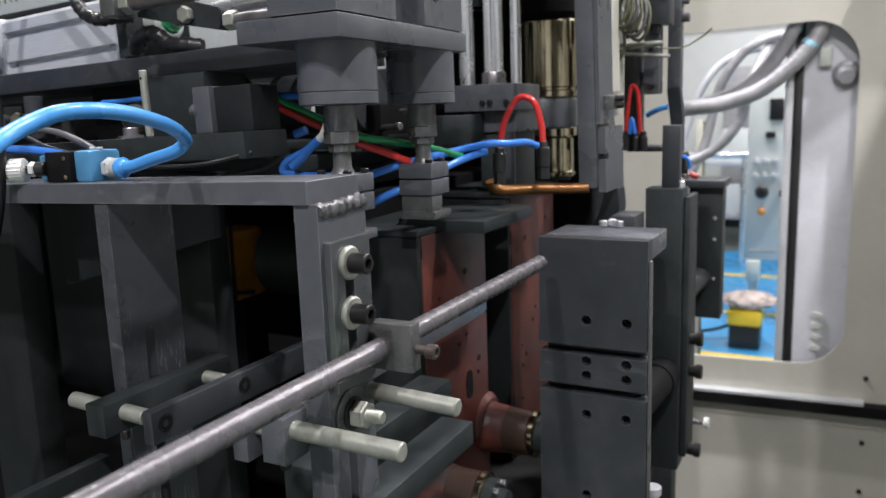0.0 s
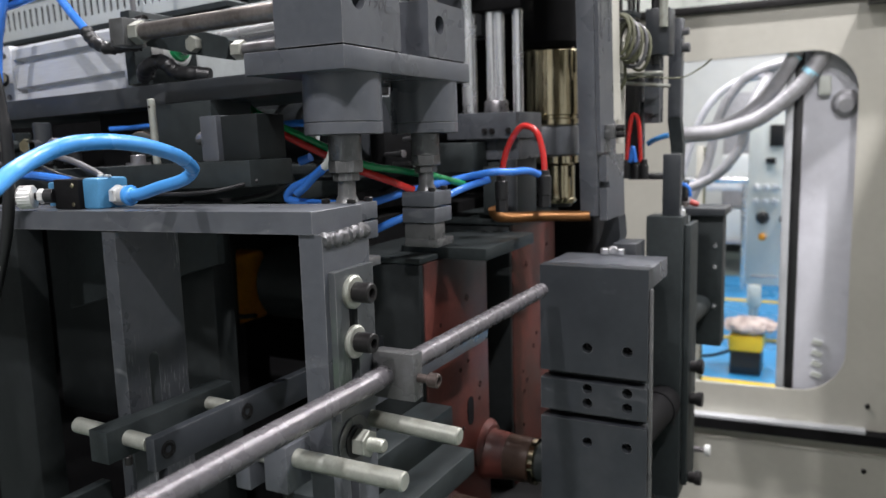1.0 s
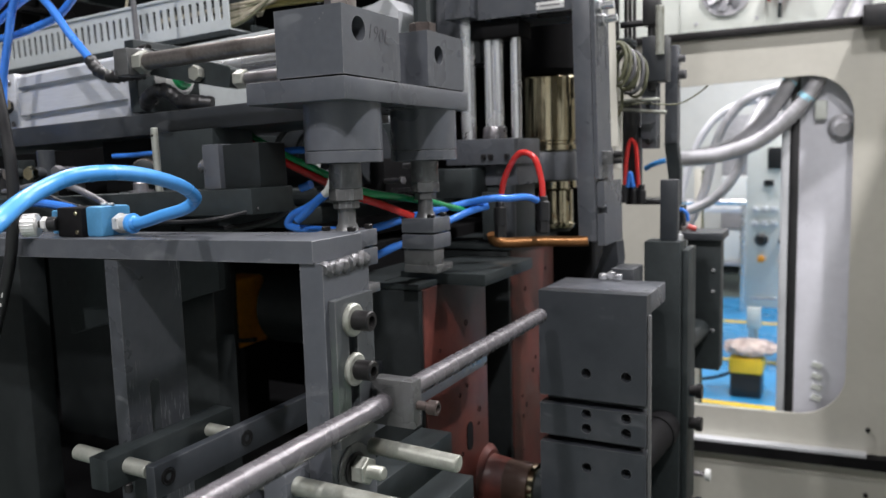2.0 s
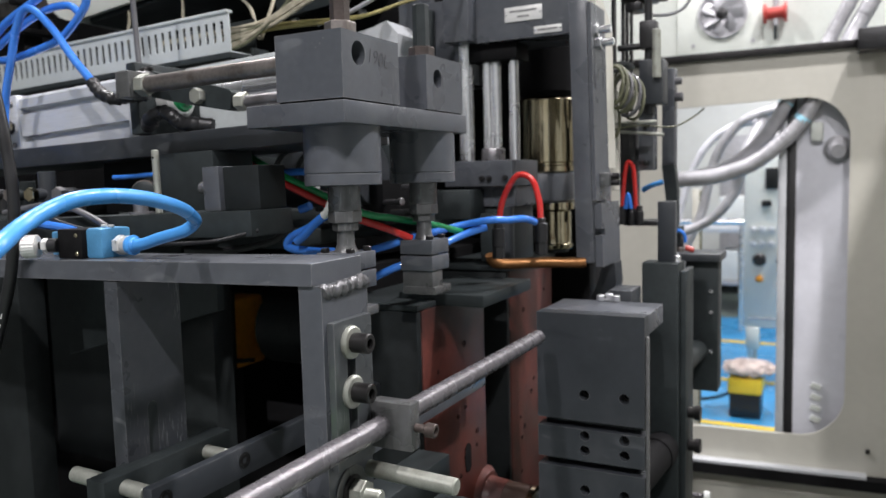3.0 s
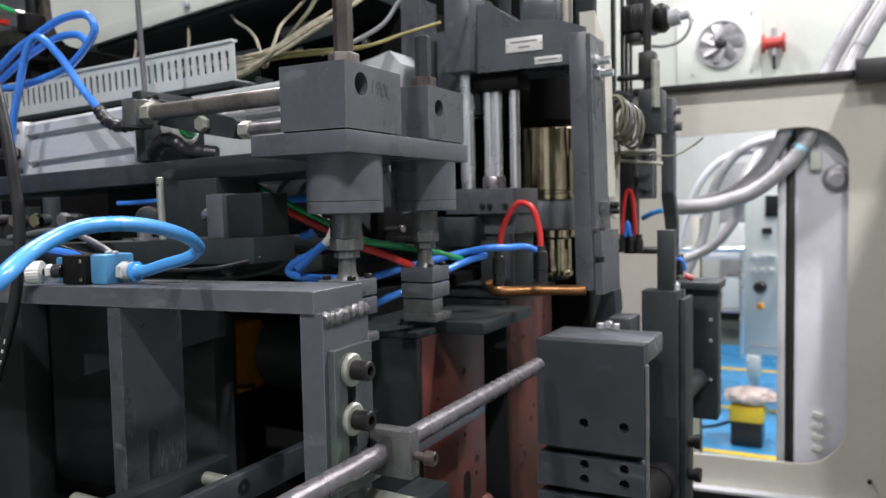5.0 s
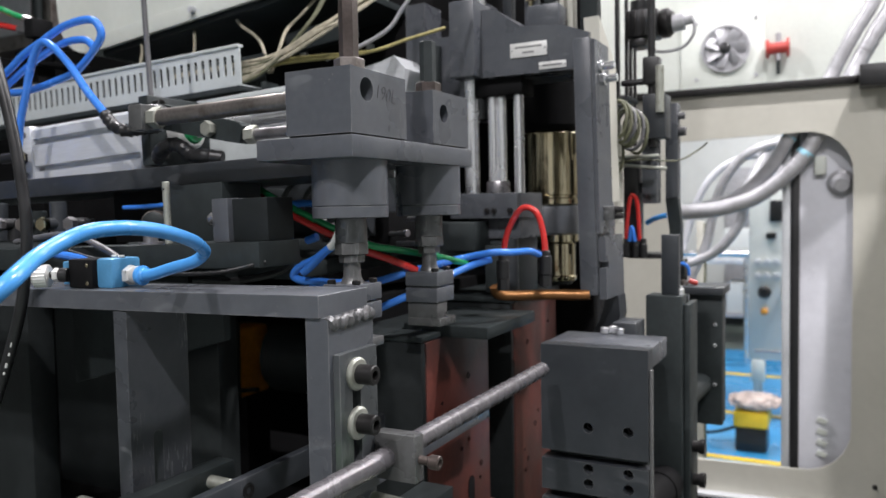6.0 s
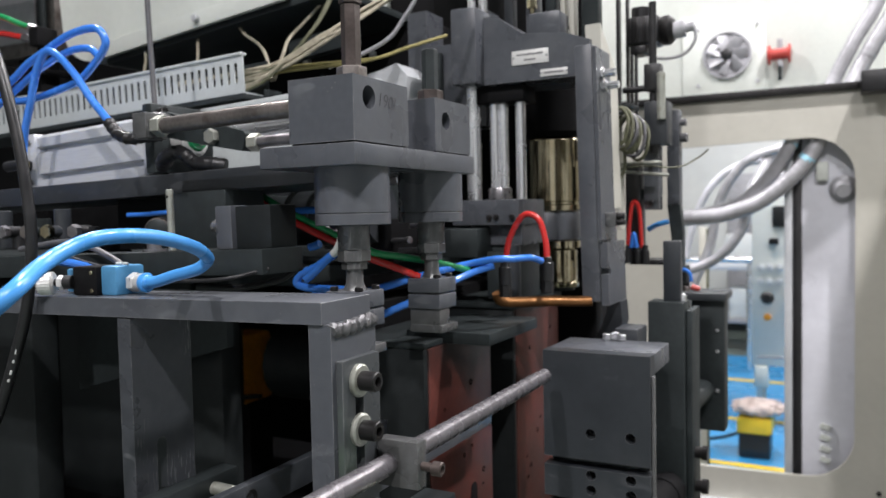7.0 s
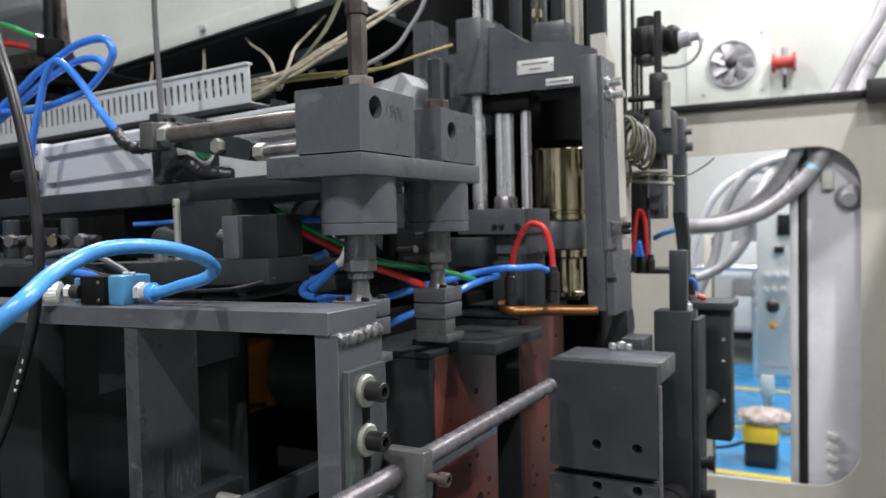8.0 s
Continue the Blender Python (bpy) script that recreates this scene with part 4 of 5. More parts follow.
for k in range(9):
    r = random.Random(k)
    z = 1.708 + 0.004 * k
    j = [r.uniform(-0.007, 0.007) for q in range(6)]
    pts = [(-0.70, 0.43 + 0.003 * k, z), (-0.52, 0.43, z), (-0.458 + j[0], 0.45, 1.746 + j[1]), (-0.388 + j[2], 0.455, 1.775 + j[1]), (-0.358 + j[2], 0.47, 1.797 + j[3]), (-0.333 + j[4], 0.50, 1.824 + j[3]), (-0.295 + j[4], 0.55, 1.862 + j[5]), (-0.24, 0.60, 1.91 + j[5])]
    if k % 3 == 0:
        pts = pts[:3] + [(-0.41 + 2 * j[2], 0.46, 1.79), (-0.39 + 3 * j[2], 0.48, 1.83), (-0.375 + 4 * j[2], 0.51, 1.90), (-0.36 + 4 * j[2], 0.55, 2.0)]
    solid("sleeved_wire", tube(pts, 0.0030 if k % 3 else 0.0024, 8, 6, 0.08), WIRE if k % 3 else COILWIRE, "beige heat-sleeved wire leaving the cable duct", "wire", "wires from the duct")
for k in range(2):
    solid("yellow_wire", tube([(-0.70, 0.44, 1.708 + 0.006 * k), (-0.52, 0.44, 1.722 + 0.006 * k), (-0.467, 0.46, 1.738 + 0.006 * k), (-0.364, 0.50, 1.746 + 0.004 * k), (-0.303, 0.50, 1.749), (-0.272, 0.55, 1.772), (-0.24, 0.62, 1.80)], 0.0030, 8, 6, 0.03), YELLOWWIRE, "yellowish sleeved wire leaving the cable duct", "wire", "wires from the duct")
for k, (x, lean) in enumerate(((-0.80, 0.004), (-0.655, -0.005), (-0.505, 0.02), (-0.43, -0.05))):
    solid("heater_wire", tube([(x + lean, 0.455, 1.725), (x + lean * 0.5 - 0.04, 0.50, 1.78), (x - 0.10, 0.56, 1.82), (x - lean - 0.165, 0.62, 1.86), (x - 2 * lean - 0.195, 0.65, 1.90)], 0.0030, 8, 6), WIRE, "beige braided wire rising to the drum", "wire", "wires under the drum")
solid("grey_wire", tube([(-0.600, 0.30, 2.05), (-0.597, 0.30, 1.831), (-0.593, 0.30, 1.741), (-0.588, 0.30, 1.656)], 0.0042, 10), DARKWIRE, "thin dark grey wire hanging beside the duct", "wire")
solid("white_wire", tube([(-0.40, 0.5, 1.745), (-0.336, 0.5, 1.758), (-0.281, 0.5, 1.778), (-0.254, 0.5, 1.805), (-0.227, 0.5, 1.841), (-0.20, 0.5, 1.92)], 0.0036, 10), CONDUIT, "pale grey wire behind the head", "wire")

# white rounded housing above the duct
drum = thing("oven_cover", (-0.8, 0.8, 1.895), "white sheet metal heater cover with a rounded end", "cover")
outline = [(-0.56, 1.90), (-0.56, 2.36)]
outline += [(-1.11 + 0.09 * math.cos(math.pi / 2 + k * math.pi / 20), 2.27 + 0.09 * math.sin(math.pi / 2 + k * math.pi / 20)) for k in range(11)]
outline += [(-1.11 + 0.09 * math.cos(math.pi + k * math.pi / 20), 1.99 + 0.09 * math.sin(math.pi + k * math.pi / 20)) for k in range(11)]
part("shell", prism("y", 0.60, 0.98, outline), WHITE, drum)
part("skirt", bx(-1.11, -0.56, 0.588, 0.5995, 1.893, 1.925, 0.001), WHITE, drum)
part("under_tray", bx(-1.08, -0.46, 0.61, 0.97, 1.885, 1.8995, 0.001), DARK, drum)
part("stud", cyl((-0.78, 0.588, 1.909), (-0.78, 0.576, 1.909), 0.007, 14), ALU, drum)
part("bracket_bar", bx(-0.62, -0.46, 0.66, 0.68, 1.80, 1.84, 0.002), DARK, drum)

drum.rotation_euler.y = radians(-6.0)
drum.location.z -= 0.016
duct.location.z -= 0.0345
db.location.z -= 0.0345
duct.rotation_euler.y = radians(-2.1)
db.rotation_euler.y = radians(-2.1)
solid("black_hose", tube([(-0.492, 0.222, 1.572), (-0.470, 0.206, 1.580), (-0.445, 0.204, 1.588), (-0.428, 0.204, 1.583), (-0.410, 0.205, 1.571), (-0.386, 0.206, 1.569), (-0.365, 0.215, 1.566)], 0.0095, 12, 6, 0.08), RUBBER, "black rubber hose lying before the cylinder flange", "hose")
solid("cable_boot", tube([(-0.505, 0.20, 1.622), (-0.485, 0.197, 1.632), (-0.46, 0.197, 1.63), (-0.425, 0.17, 1.62)], 0.0115, 12, 6, 0.12), RUBBER, "black rubber cable boot beside the rod end", "cable")
# blue tubes looped over the drive
solid("air_tube", tube([(-0.775, 0.20, 1.57), (-0.765, 0.20, 1.63), (-0.747, 0.20, 1.679), (-0.725, 0.20, 1.733), (-0.696, 0.20, 1.753), (-0.651, 0.20, 1.722), (-0.608, 0.20, 1.674), (-0.566, 0.20, 1.633)], 0.0058, 12), TUBE, "blue plastic air tube above the cylinder", "air tube", "blue air tubes")
solid("air_tube", tube([(-0.95, 0.22, 1.665), (-0.82, 0.22, 1.724), (-0.777, 0.22, 1.746), (-0.73, 0.22, 1.762), (-0.674, 0.22, 1.779), (-0.621, 0.22, 1.781), (-0.602, 0.222, 1.767), (-0.608, 0.224, 1.747), (-0.657, 0.224, 1.712), (-0.707, 0.222, 1.699), (-0.77, 0.22, 1.690), (-0.823, 0.22, 1.691), (-0.95, 0.22, 1.70)], 0.0058, 12), TUBE, "blue plastic air tube looped above the cylinder", "air tube", "blue air tubes")
solid("air_tube", tube([(-0.96, 0.23, 1.655), (-0.85, 0.23, 1.70), (-0.77, 0.23, 1.735), (-0.70, 0.232, 1.757), (-0.65, 0.232, 1.757), (-0.625, 0.23, 1.742)], 0.0056, 12), TUBE, "blue plastic air tube looped above the cylinder", "air tube", "blue air tubes")
solid("tube_sleeve", tube([(-0.572, 0.20, 1.638), (-0.556, 0.20, 1.621), (-0.530, 0.20, 1.611), (-0.512, 0.21, 1.613), (-0.50, 0.228, 1.616)], 0.0085, 12, 6, 0.12), RUBBER, "black rubber sleeved tube fitting", "fitting")
solid("air_tube", tube([(-0.56, 0.07, 1.448), (-0.50, 0.06, 1.447), (-0.44, 0.05, 1.443), (-0.40, 0.03, 1.44)], 0.005, 10), TUBE, "blue plastic air tube running to the valve", "air tube", "blue air tubes")
solid("grey_tube", tube([(-0.62, 0.09, 1.46), (-0.52, 0.08, 1.470), (-0.46, 0.07, 1.466), (-0.41, 0.065, 1.452), (-0.375, 0.06, 1.438)], 0.0038, 10), DARKWIRE, "dull grey tube behind the valve", "air tube")
solid("air_tube", tube([(-0.54, 0.20, 1.5035), (-0.50, 0.20, 1.504), (-0.46, 0.20, 1.506), (-0.43, 0.2, 1.507)], 0.0034, 10), TUBE, "thin blue tube below the slide beam", "air tube", "blue air tubes")
solid("black_tube", tube([(-0.52, 0.07, 1.462), (-0.46, 0.06, 1.448), (-0.36, 0.055, 1.433), (-0.30, 0.055, 1.4275), (-0.23, 0.06, 1.430), (-0.19, 0.09, 1.44)], 0.0024, 8), RUBBER, "thin black tube sagging behind the frame", "air tube")
solid("air_tube", tube([(-1.30, 0.40, 1.96), (-1.18, 0.40, 1.924), (-1.115, 0.40, 1.904), (-1.065, 0.40, 1.884), (-1.030, 0.402, 1.872)], 0.006, 10), GREENTUBE, "green plastic air tube", "air tube")
solid("air_tube", tube([(-1.30, 0.40, 1.89), (-1.20, 0.40, 1.881), (-1.118, 0.40, 1.871), (-1.074, 0.40, 1.861), (-1.050, 0.402, 1.855)], 0.006, 10), REDTUBE, "red plastic air tube", "air tube")

# fittings and ends under the slide beam and above the duct
clutter = thing("fitting_row", (-0.66, 0.15, 1.459), "row of dark push-in fittings with steel nuts on the rail", "fitting")
for k in range(7):
    r = random.Random(40 + k)
    x = -0.80 + 0.045 * k + r.uniform(-0.008, 0.008)
    z = 1.459
    part("fitting_body", joined(cyl((x, 0.125, z), (x, 0.125, z + 0.03 + 0.012 * (k % 3)), 0.011, 16), cyl((x, 0.125, z + 0.024), (x + 0.004, 0.098, z + 0.024), 0.008, 14)), (RUBBER, DARK, CHARCOAL)[k % 3], clutter)
    part("nut", hexa((x + 0.003, 0.104, z + 0.024), (x + 0.0045, 0.094, z + 0.024), 0.0095), (STEEL, RUSTY, BRASS)[k % 3], clutter)
solid("air_tube", tube([(-0.80, 0.09, 1.60), (-0.745, 0.085, 1.565), (-0.715, 0.085, 1.525), (-0.72, 0.09, 1.483), (-0.76, 0.10, 1.47)], 0.0055, 10), TUBE, "blue plastic air tube dropping to the fittings", "air tube", "blue air tubes")
solid("air_tube", tube([(-0.86, 0.10, 1.62), (-0.775, 0.095, 1.575), (-0.735, 0.095, 1.535), (-0.735, 0.10, 1.49), (-0.70, 0.105, 1.483)], 0.0055, 10), TUBE, "blue plastic air tube dropping to the fittings", "air tube", "blue air tubes")
solid("air_tube", tube([(-0.90, 0.16, 1.66), (-0.865, 0.15, 1.62), (-0.845, 0.15, 1.57), (-0.838, 0.15, 1.52), (-0.85, 0.15, 1.48)], 0.006, 10), TUBE, "blue plastic air tube dropping past the cylinder end", "air tube", "blue air tubes")
solid("air_tube", tube([(-0.92, 0.17, 1.60), (-0.88, 0.165, 1.58), (-0.86, 0.165, 1.54), (-0.84, 0.165, 1.50), (-0.80, 0.16, 1.475)], 0.006, 10), TUBE, "blue plastic air tube dropping past the cylinder end", "air tube", "blue air tubes")
term = thing("cavity_box", (-0.6, 0.9, 1.70), "black box standing in for the shaded cavity, with small coloured connectors", "terminal box")
# Added black box: the cavity's shade as a solid behind the connectors.
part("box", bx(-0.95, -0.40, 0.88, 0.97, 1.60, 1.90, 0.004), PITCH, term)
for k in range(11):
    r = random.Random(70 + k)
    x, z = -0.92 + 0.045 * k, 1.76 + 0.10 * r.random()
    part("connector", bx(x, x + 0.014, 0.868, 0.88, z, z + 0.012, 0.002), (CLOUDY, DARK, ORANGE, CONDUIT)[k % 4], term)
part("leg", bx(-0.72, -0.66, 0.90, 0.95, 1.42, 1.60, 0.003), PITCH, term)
side_valve = thing("tube_manifold", (-1.05, 0.5, 1.70), "dark grey manifold where the green and red tubes end", "valve")
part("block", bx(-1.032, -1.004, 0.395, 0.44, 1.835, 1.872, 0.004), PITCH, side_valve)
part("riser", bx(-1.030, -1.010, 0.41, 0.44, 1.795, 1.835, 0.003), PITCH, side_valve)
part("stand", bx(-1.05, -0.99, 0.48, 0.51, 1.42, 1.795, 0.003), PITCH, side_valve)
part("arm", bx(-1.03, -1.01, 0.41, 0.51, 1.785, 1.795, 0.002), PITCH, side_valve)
part("nut", hexa((-1.036, 0.401, 1.874), (-1.022, 0.404, 1.868), 0.0080), STEEL, side_valve)
part("nut", hexa((-1.056, 0.401, 1.8565), (-1.031, 0.406, 1.850), 0.0078), STEEL, side_valve)

housing = thing("cast_housing", (-0.36, 0.66, 1.55), "pale grey machined metal housing behind the head", "housing")
part("body", prism("y", 0.60, 0.68, [(-0.42, 1.55), (-0.325, 1.55), (-0.300, 1.715), (-0.296, 1.752), (-0.318, 1.776), (-0.345, 1.768), (-0.42, 1.755)]), ALU, housing)
part("rib", bx(-0.40, -0.318, 0.592, 0.60, 1.728, 1.740, 0.003), CONDUIT, housing)
part("nose", lathe((-0.335, 0.60, 1.70), (-0.335, 0.575, 1.70), [(0, 0.022), (0.018, 0.022), (0.025, 0.014)], 24), ZINC, housing)
part("leg", bx(-0.41, -0.36, 0.61, 0.67, 1.421, 1.55, 0.003), PITCH, housing)
housing.location.z -= 0.016
housing.location.x -= 0.012
back_box = thing("junction_box", (-1.77, 0.92, 0.0), "stained grey sheet metal junction box on a dark post", "box")
part("box", bx(-1.93, -1.62, 0.88, 0.97, 1.98, 2.35, 0.004), RUSTY, back_box)
part("door", bx(-1.90, -1.70, 0.872, 0.8795, 2.02, 2.33, 0.004), CONDUIT, back_box)
part("pipe", cyl((-1.655, 0.865, 1.95), (-1.655, 0.865, 2.36), 0.012, 16), DARK, back_box)
part("post", bx(-1.82, -1.72, 0.90, 0.96, 0.0, 1.98, 0.003), PITCH, back_box)

# ---- mould halves ----


def mould(y0, y1, z1, face, label):
    m = thing("mould_block", (-0.21, (y0 + y1) / 2, 0.86), label, "mould", "mould halves")
    body = part("body", bx(-0.275, -0.138, y0, y1, 0.86, z1, 0.003), RED, m)
    # Front face colour holds the shade that falls on it.
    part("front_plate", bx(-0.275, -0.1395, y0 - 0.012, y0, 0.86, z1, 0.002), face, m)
    rnd = random.Random(int(y0 * 100))
    for k in range(13):
        y = y0 + 0.03 + (y1 - y0 - 0.06) * rnd.random()
        z = 0.95 + (z1 - 1.0) * (k + rnd.random()) / 13
        r = rnd.choice((0.0022, 0.0026, 0.0036))
        # Black pieces on the face stand in for the shade of holes.
        part("screw_hole", lathe((-0.1385, y, z), (-0.1372, y, z), [(0, r * 1.3), (0.0013, r * 1.3), (0.0013, r), (0.0004, r * 0.9)], 14), PITCH, body)
    part("slot_hole", prism("x", -0.1385, -0.1368, slot((y0 + y1) / 2 + 0.03, 1.04, 1.085, 0.010)), PITCH, body)
    return m


mould(0.350, 0.555, 1.312, DEEP, "red-oxide painted mould half with bolt holes, front darkened for shade")
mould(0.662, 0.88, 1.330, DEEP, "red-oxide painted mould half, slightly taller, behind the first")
solid("mould_top_plate", bx(-0.20, -0.067, 0.395, 0.578, 1.3125, 1.3295, 0.0015), DARK, "dark steel cover plate lying on the mould", "plate")
solid("mould_edge_plate", joined(bx(-0.272, -0.201, 0.339, 0.555, 1.3125, 1.3215, 0.0015), bx(-0.2012, -0.139, 0.339, 0.394, 1.3125, 1.3205, 0.0015)), DARK, "thin dark steel edge plate on the mould top", "plate")
solid("mould_top_plate", bx(-0.28, -0.130, 0.646, 0.878, 1.3305, 1.340, 0.0015), DARK, "dark steel cover plate lying on the rear mould half", "plate")
# Black filler: the shade of the mould gap as a solid plate.
solid("mould_gap_plate", bx(-0.30, -0.19, 0.556, 0.649, 0.86, 1.30, 0.001), PITCH, "black plate standing in for the shaded gap between the mould halves", "plate")


def flange(y, z, r, x1, label):
    f = thing("pipe_flange", (-0.1, y, z - r), label, "pipe")
    part("pipe", lathe((-0.15, y, z), (x1 - 0.03, y, z), [(0, r * 1.05), (0.02, r * 1.02), (0.05, r), (x1 - 0.03 + 0.15, r * 0.98)], 28), BROWNPIPE, f)
    part("elbow", joined(lathe((-0.146, y, z), (-0.10, y, z), [(0, r * 1.25), (0.02, r * 1.10), (0.046, r * 1.03)], 28), lathe((-0.15, y, z + 0.01), (-0.13, y, z + 0.01), [(0, r * 1.3), (0.012, r * 1.28), (0.02, r * 1.05)], 28)), RED, f)
    part("ring", lathe((x1 - 0.03, y, z), (x1 - 0.018, y, z), [(0, r * 0.95), (0.003, r * 1.02), (0.010, r * 1.02), (0.012, r * 0.9)], 28), BRASS, f, "brass sealing ring")
    part("coupling", lathe((x1 - 0.018, y, z), (x1 + 0.01, y, z), [(0, r * 0.85), (0.014, r * 0.85), (0.014, r * 0.55), (0.028, r * 0.5)], 24), DARK, f)
    for k in range(6):
        a = 2 * math.pi * k / 6
        part("bolt", cyl((x1 - 0.012, y + r * 0.72 * math.cos(a), z + r * 0.72 * math.sin(a)), (x1 + 0.002, y + r * 0.72 * math.cos(a), z + r * 0.72 * math.sin(a)), 0.0045, 10), CHROME, f)
    return f


flange(0.545, 0.970, 0.036, -0.030, "red cooling pipe stub with brass ring and dark coupling")
flange(0.345, 0.957, 0.036, -0.030, "red cooling pipe stub with brass ring, lower and nearer")
solid("coolant_pipe", tube([(-0.022, 0.545, 0.970), (0.02, 0.56, 0.965), (0.05, 0.57, 0.94), (0.06, 0.57, 0.86)], 0.016), DARK, "dark coolant pipe from the flange", "pipe")
# Black backdrop added so the space behind the mould reads as shade.
solid("mould_side_frame", bx(-0.36, -0.28, 0.38, 0.95, 0.86, 1.36, 0.002), PITCH, "black backdrop behind the mould, standing in for shade", "frame")

# ---- die block in the foreground of the press ----
die = thing("press_block", (0.06, 0.5, 0.80), "dark grey steel press block with three bolted front panels", "press block")
rows = ((1.150, 1.3005, (1.187,)), (1.093, 1.138, (1.129, 1.108)), (0.80, 1.081, (1.051, 0.93)))
for z0, z1, hz in rows:
    holes = [circle(x, z, 0.0072, 18) for z in hz for x in (0.053, 0.1085)]
    # Panels darker than the top lip: shade painted into the front.
    p = part("panel", prism("y", 0.461, 0.486, rect(-0.015, 0.136, z0, z1), holes), CHARCOAL, die)
    for z in hz:
        for x in (0.053, 0.1085):
            part("screw", lathe((x, 0.4885, z), (x, 0.476, z), [(0, 0.0071), (0.0125, 0.0068), (0.0125, 0.004), (0.006, 0.0038)], 16), BLACK, p)
part("core", bx(-0.012, 0.128, 0.4865, 0.512, 0.80, 1.27, 0.001), DARK, die)
part("top_lip", bx(-0.015, 0.136, 0.4865, 0.582, 1.272, 1.3003, 0.0018), GREY, die)
part("edge_strip", bx(0.1365, 0.1405, 0.463, 0.472, 0.80, 1.274, 0.0012), GREY_WORN, die, "bare worn edge strip")
part("foot", bx(-0.01, 0.13, 0.47, 0.56, 0.62, 0.80, 0.002), DARK, die)
press_table = solid("press_table", bx(-0.05, 0.22, 0.44, 1.05, 0.0, 0.62, 0.005), DARK, "dark steel press table under the press block", "table")
solid("red_lead", tube([(0.142, 0.52, 0.90), (0.15, 0.52, 0.86), (0.152, 0.52, 0.80), (0.15, 0.53, 0.70)], 0.004, 8), REDTUBE, "red lead hanging beside the press block", "wire")
part("fitting", joined(cyl((0.138, 0.50, 0.905), (0.138, 0.50, 0.935), 0.009, 14), cyl((0.138, 0.50, 0.93), (0.138, 0.50, 0.942), 0.012, 14)), CONDUIT, die)

# movable platens behind the press block
pl = thing("platen", (0.10, 0.77, 0.62), "dark grey upright steel platen with bolt heads and a narrow post", "platen")
# DARK instead of CHARCOAL: the shadow on the platen is in its colour.
part("plate", bx(0.067, 0.1265, 0.75, 0.80, 0.85, 1.340, 0.002), DARK, pl)
part("side_plate", bx(0.1270, 0.137, 0.765, 0.84, 0.87, 1.325, 0.0015), DARK, pl)
part("post", bx(0.090, 0.1185, 0.765, 0.785, 1.340, 1.442, 0.0015), CHARCOAL, pl)
part("cap_bolt", lathe((0.121, 0.772, 1.340), (0.121, 0.772, 1.356), [(0, 0.006), (0.01, 0.006), (0.012, 0.003), (0.016, 0.003)], 12), CHROME, pl)
for z in (1.078, 1.020, 0.876):
    part("bolt", joined(cyl((0.137, 0.79, z), (0.150, 0.79, z), 0.010, 18), cyl((0.148, 0.79, z), (0.158, 0.79, z), 0.0125, 18)), BLACK, pl)
solid("base_step", bx(0.050, 0.086, 0.60, 0.66, 1.255, 1.314, 0.002), CHARCOAL, "grey steel step block behind the press block", "block")
solid("arm_pedestal", bx(0.045, 0.088, 0.60, 0.66, 0.62, 1.255, 0.002), DARK, "dark pedestal under the step block", "pedestal")
for k in range(3):
    solid("hex_nut", hexa((0.046 + 0.0118 * k, 0.572 + 0.006 * (k % 2), 1.3005), (0.046 + 0.0118 * k, 0.572 + 0.006 * (k % 2), 1.3105 + 0.002 * (k % 2)), 0.0064), CHROME, "small bright steel nut on the press block", "nut", "nuts on the press block")
# Near-black shaft colour stands in for the shade behind the press block.
part("tie_shaft", joined(cyl((0.088, 0.513, 1.030), (0.100, 0.75, 1.022), 0.029, 28), cyl((0.097, 0.70, 1.0235), (0.0985, 0.725, 1.023), 0.032, 28)), PITCH, pl)
part("tie_shaft", cyl((0.115, 0.79, 1.15), (0.125, 0.96, 1.15), 0.02), DARK, pl)
pl2 = thing("rear_platen", (0.13, 0.97, 1.07), "black-grey upright platen with top flange and small bright screws", "platen")
part("plate", bx(0.103, 0.163, 0.955, 1.0, 1.072, 1.322, 0.002), DARK, pl2)
part("flange", bx(0.088, 0.168, 0.94, 1.03, 1.322, 1.3365, 0.002), CHARCOAL, pl2)
for z in (1.265, 1.225, 1.15):
    part("screw", cyl((0.150, 0.956, z), (0.150, 0.950, z), 0.004, 10), CHROME, pl2)
stop_screw = thing("stop_screw", (0.07, 1.2, 0.745), "bright threaded stop screw with nut and cap", "screw")
part("thread", cyl((0.02, 1.2, 0.758), (0.110, 1.2, 0.760), 0.006, 14), STEEL, stop_screw)
part("cap", cyl((0.104, 1.2, 0.760), (0.116, 1.2, 0.760), 0.013, 16), CLOUDY, stop_screw)
part("nut", hexa((0.062, 1.2, 0.759), (0.074, 1.2, 0.759), 0.018), CLOUDY, stop_screw)
part("bracket", bx(0.0, 0.04, 1.17, 1.23, 0.0, 0.79, 0.002), DARK, stop_screw)

# ---- blow station column in the middle ----
yoke = thing("yoke_bracket", (-0.15, 0.72, 1.44), "grey cast yoke bracket with white name plates, carried on guide rods", "bracket")
part("front_block", bx(-0.2405, -0.193, 0.636, 0.753, 1.7176, 1.8467, 0.0025), GREY, yoke)
part("rear_block", prism("y", 0.753, 0.82, [(-0.393, 1.659), (-0.229, 1.659), (-0.229, 1.874), (-0.291, 1.874), (-0.291, 1.817), (-0.351, 1.817), (-0.351, 1.887), (-0.393, 1.887)]), GREY, yoke)
part("arm", prism("y", 0.668, 0.787, [(-0.193, 1.7176), (-0.008, 1.7176), (-0.003, 1.732), (-0.003, 1.774), (-0.048, 1.791), (-0.122, 1.798), (-0.167, 1.831), (-0.193, 1.834)]), GREY, yoke)
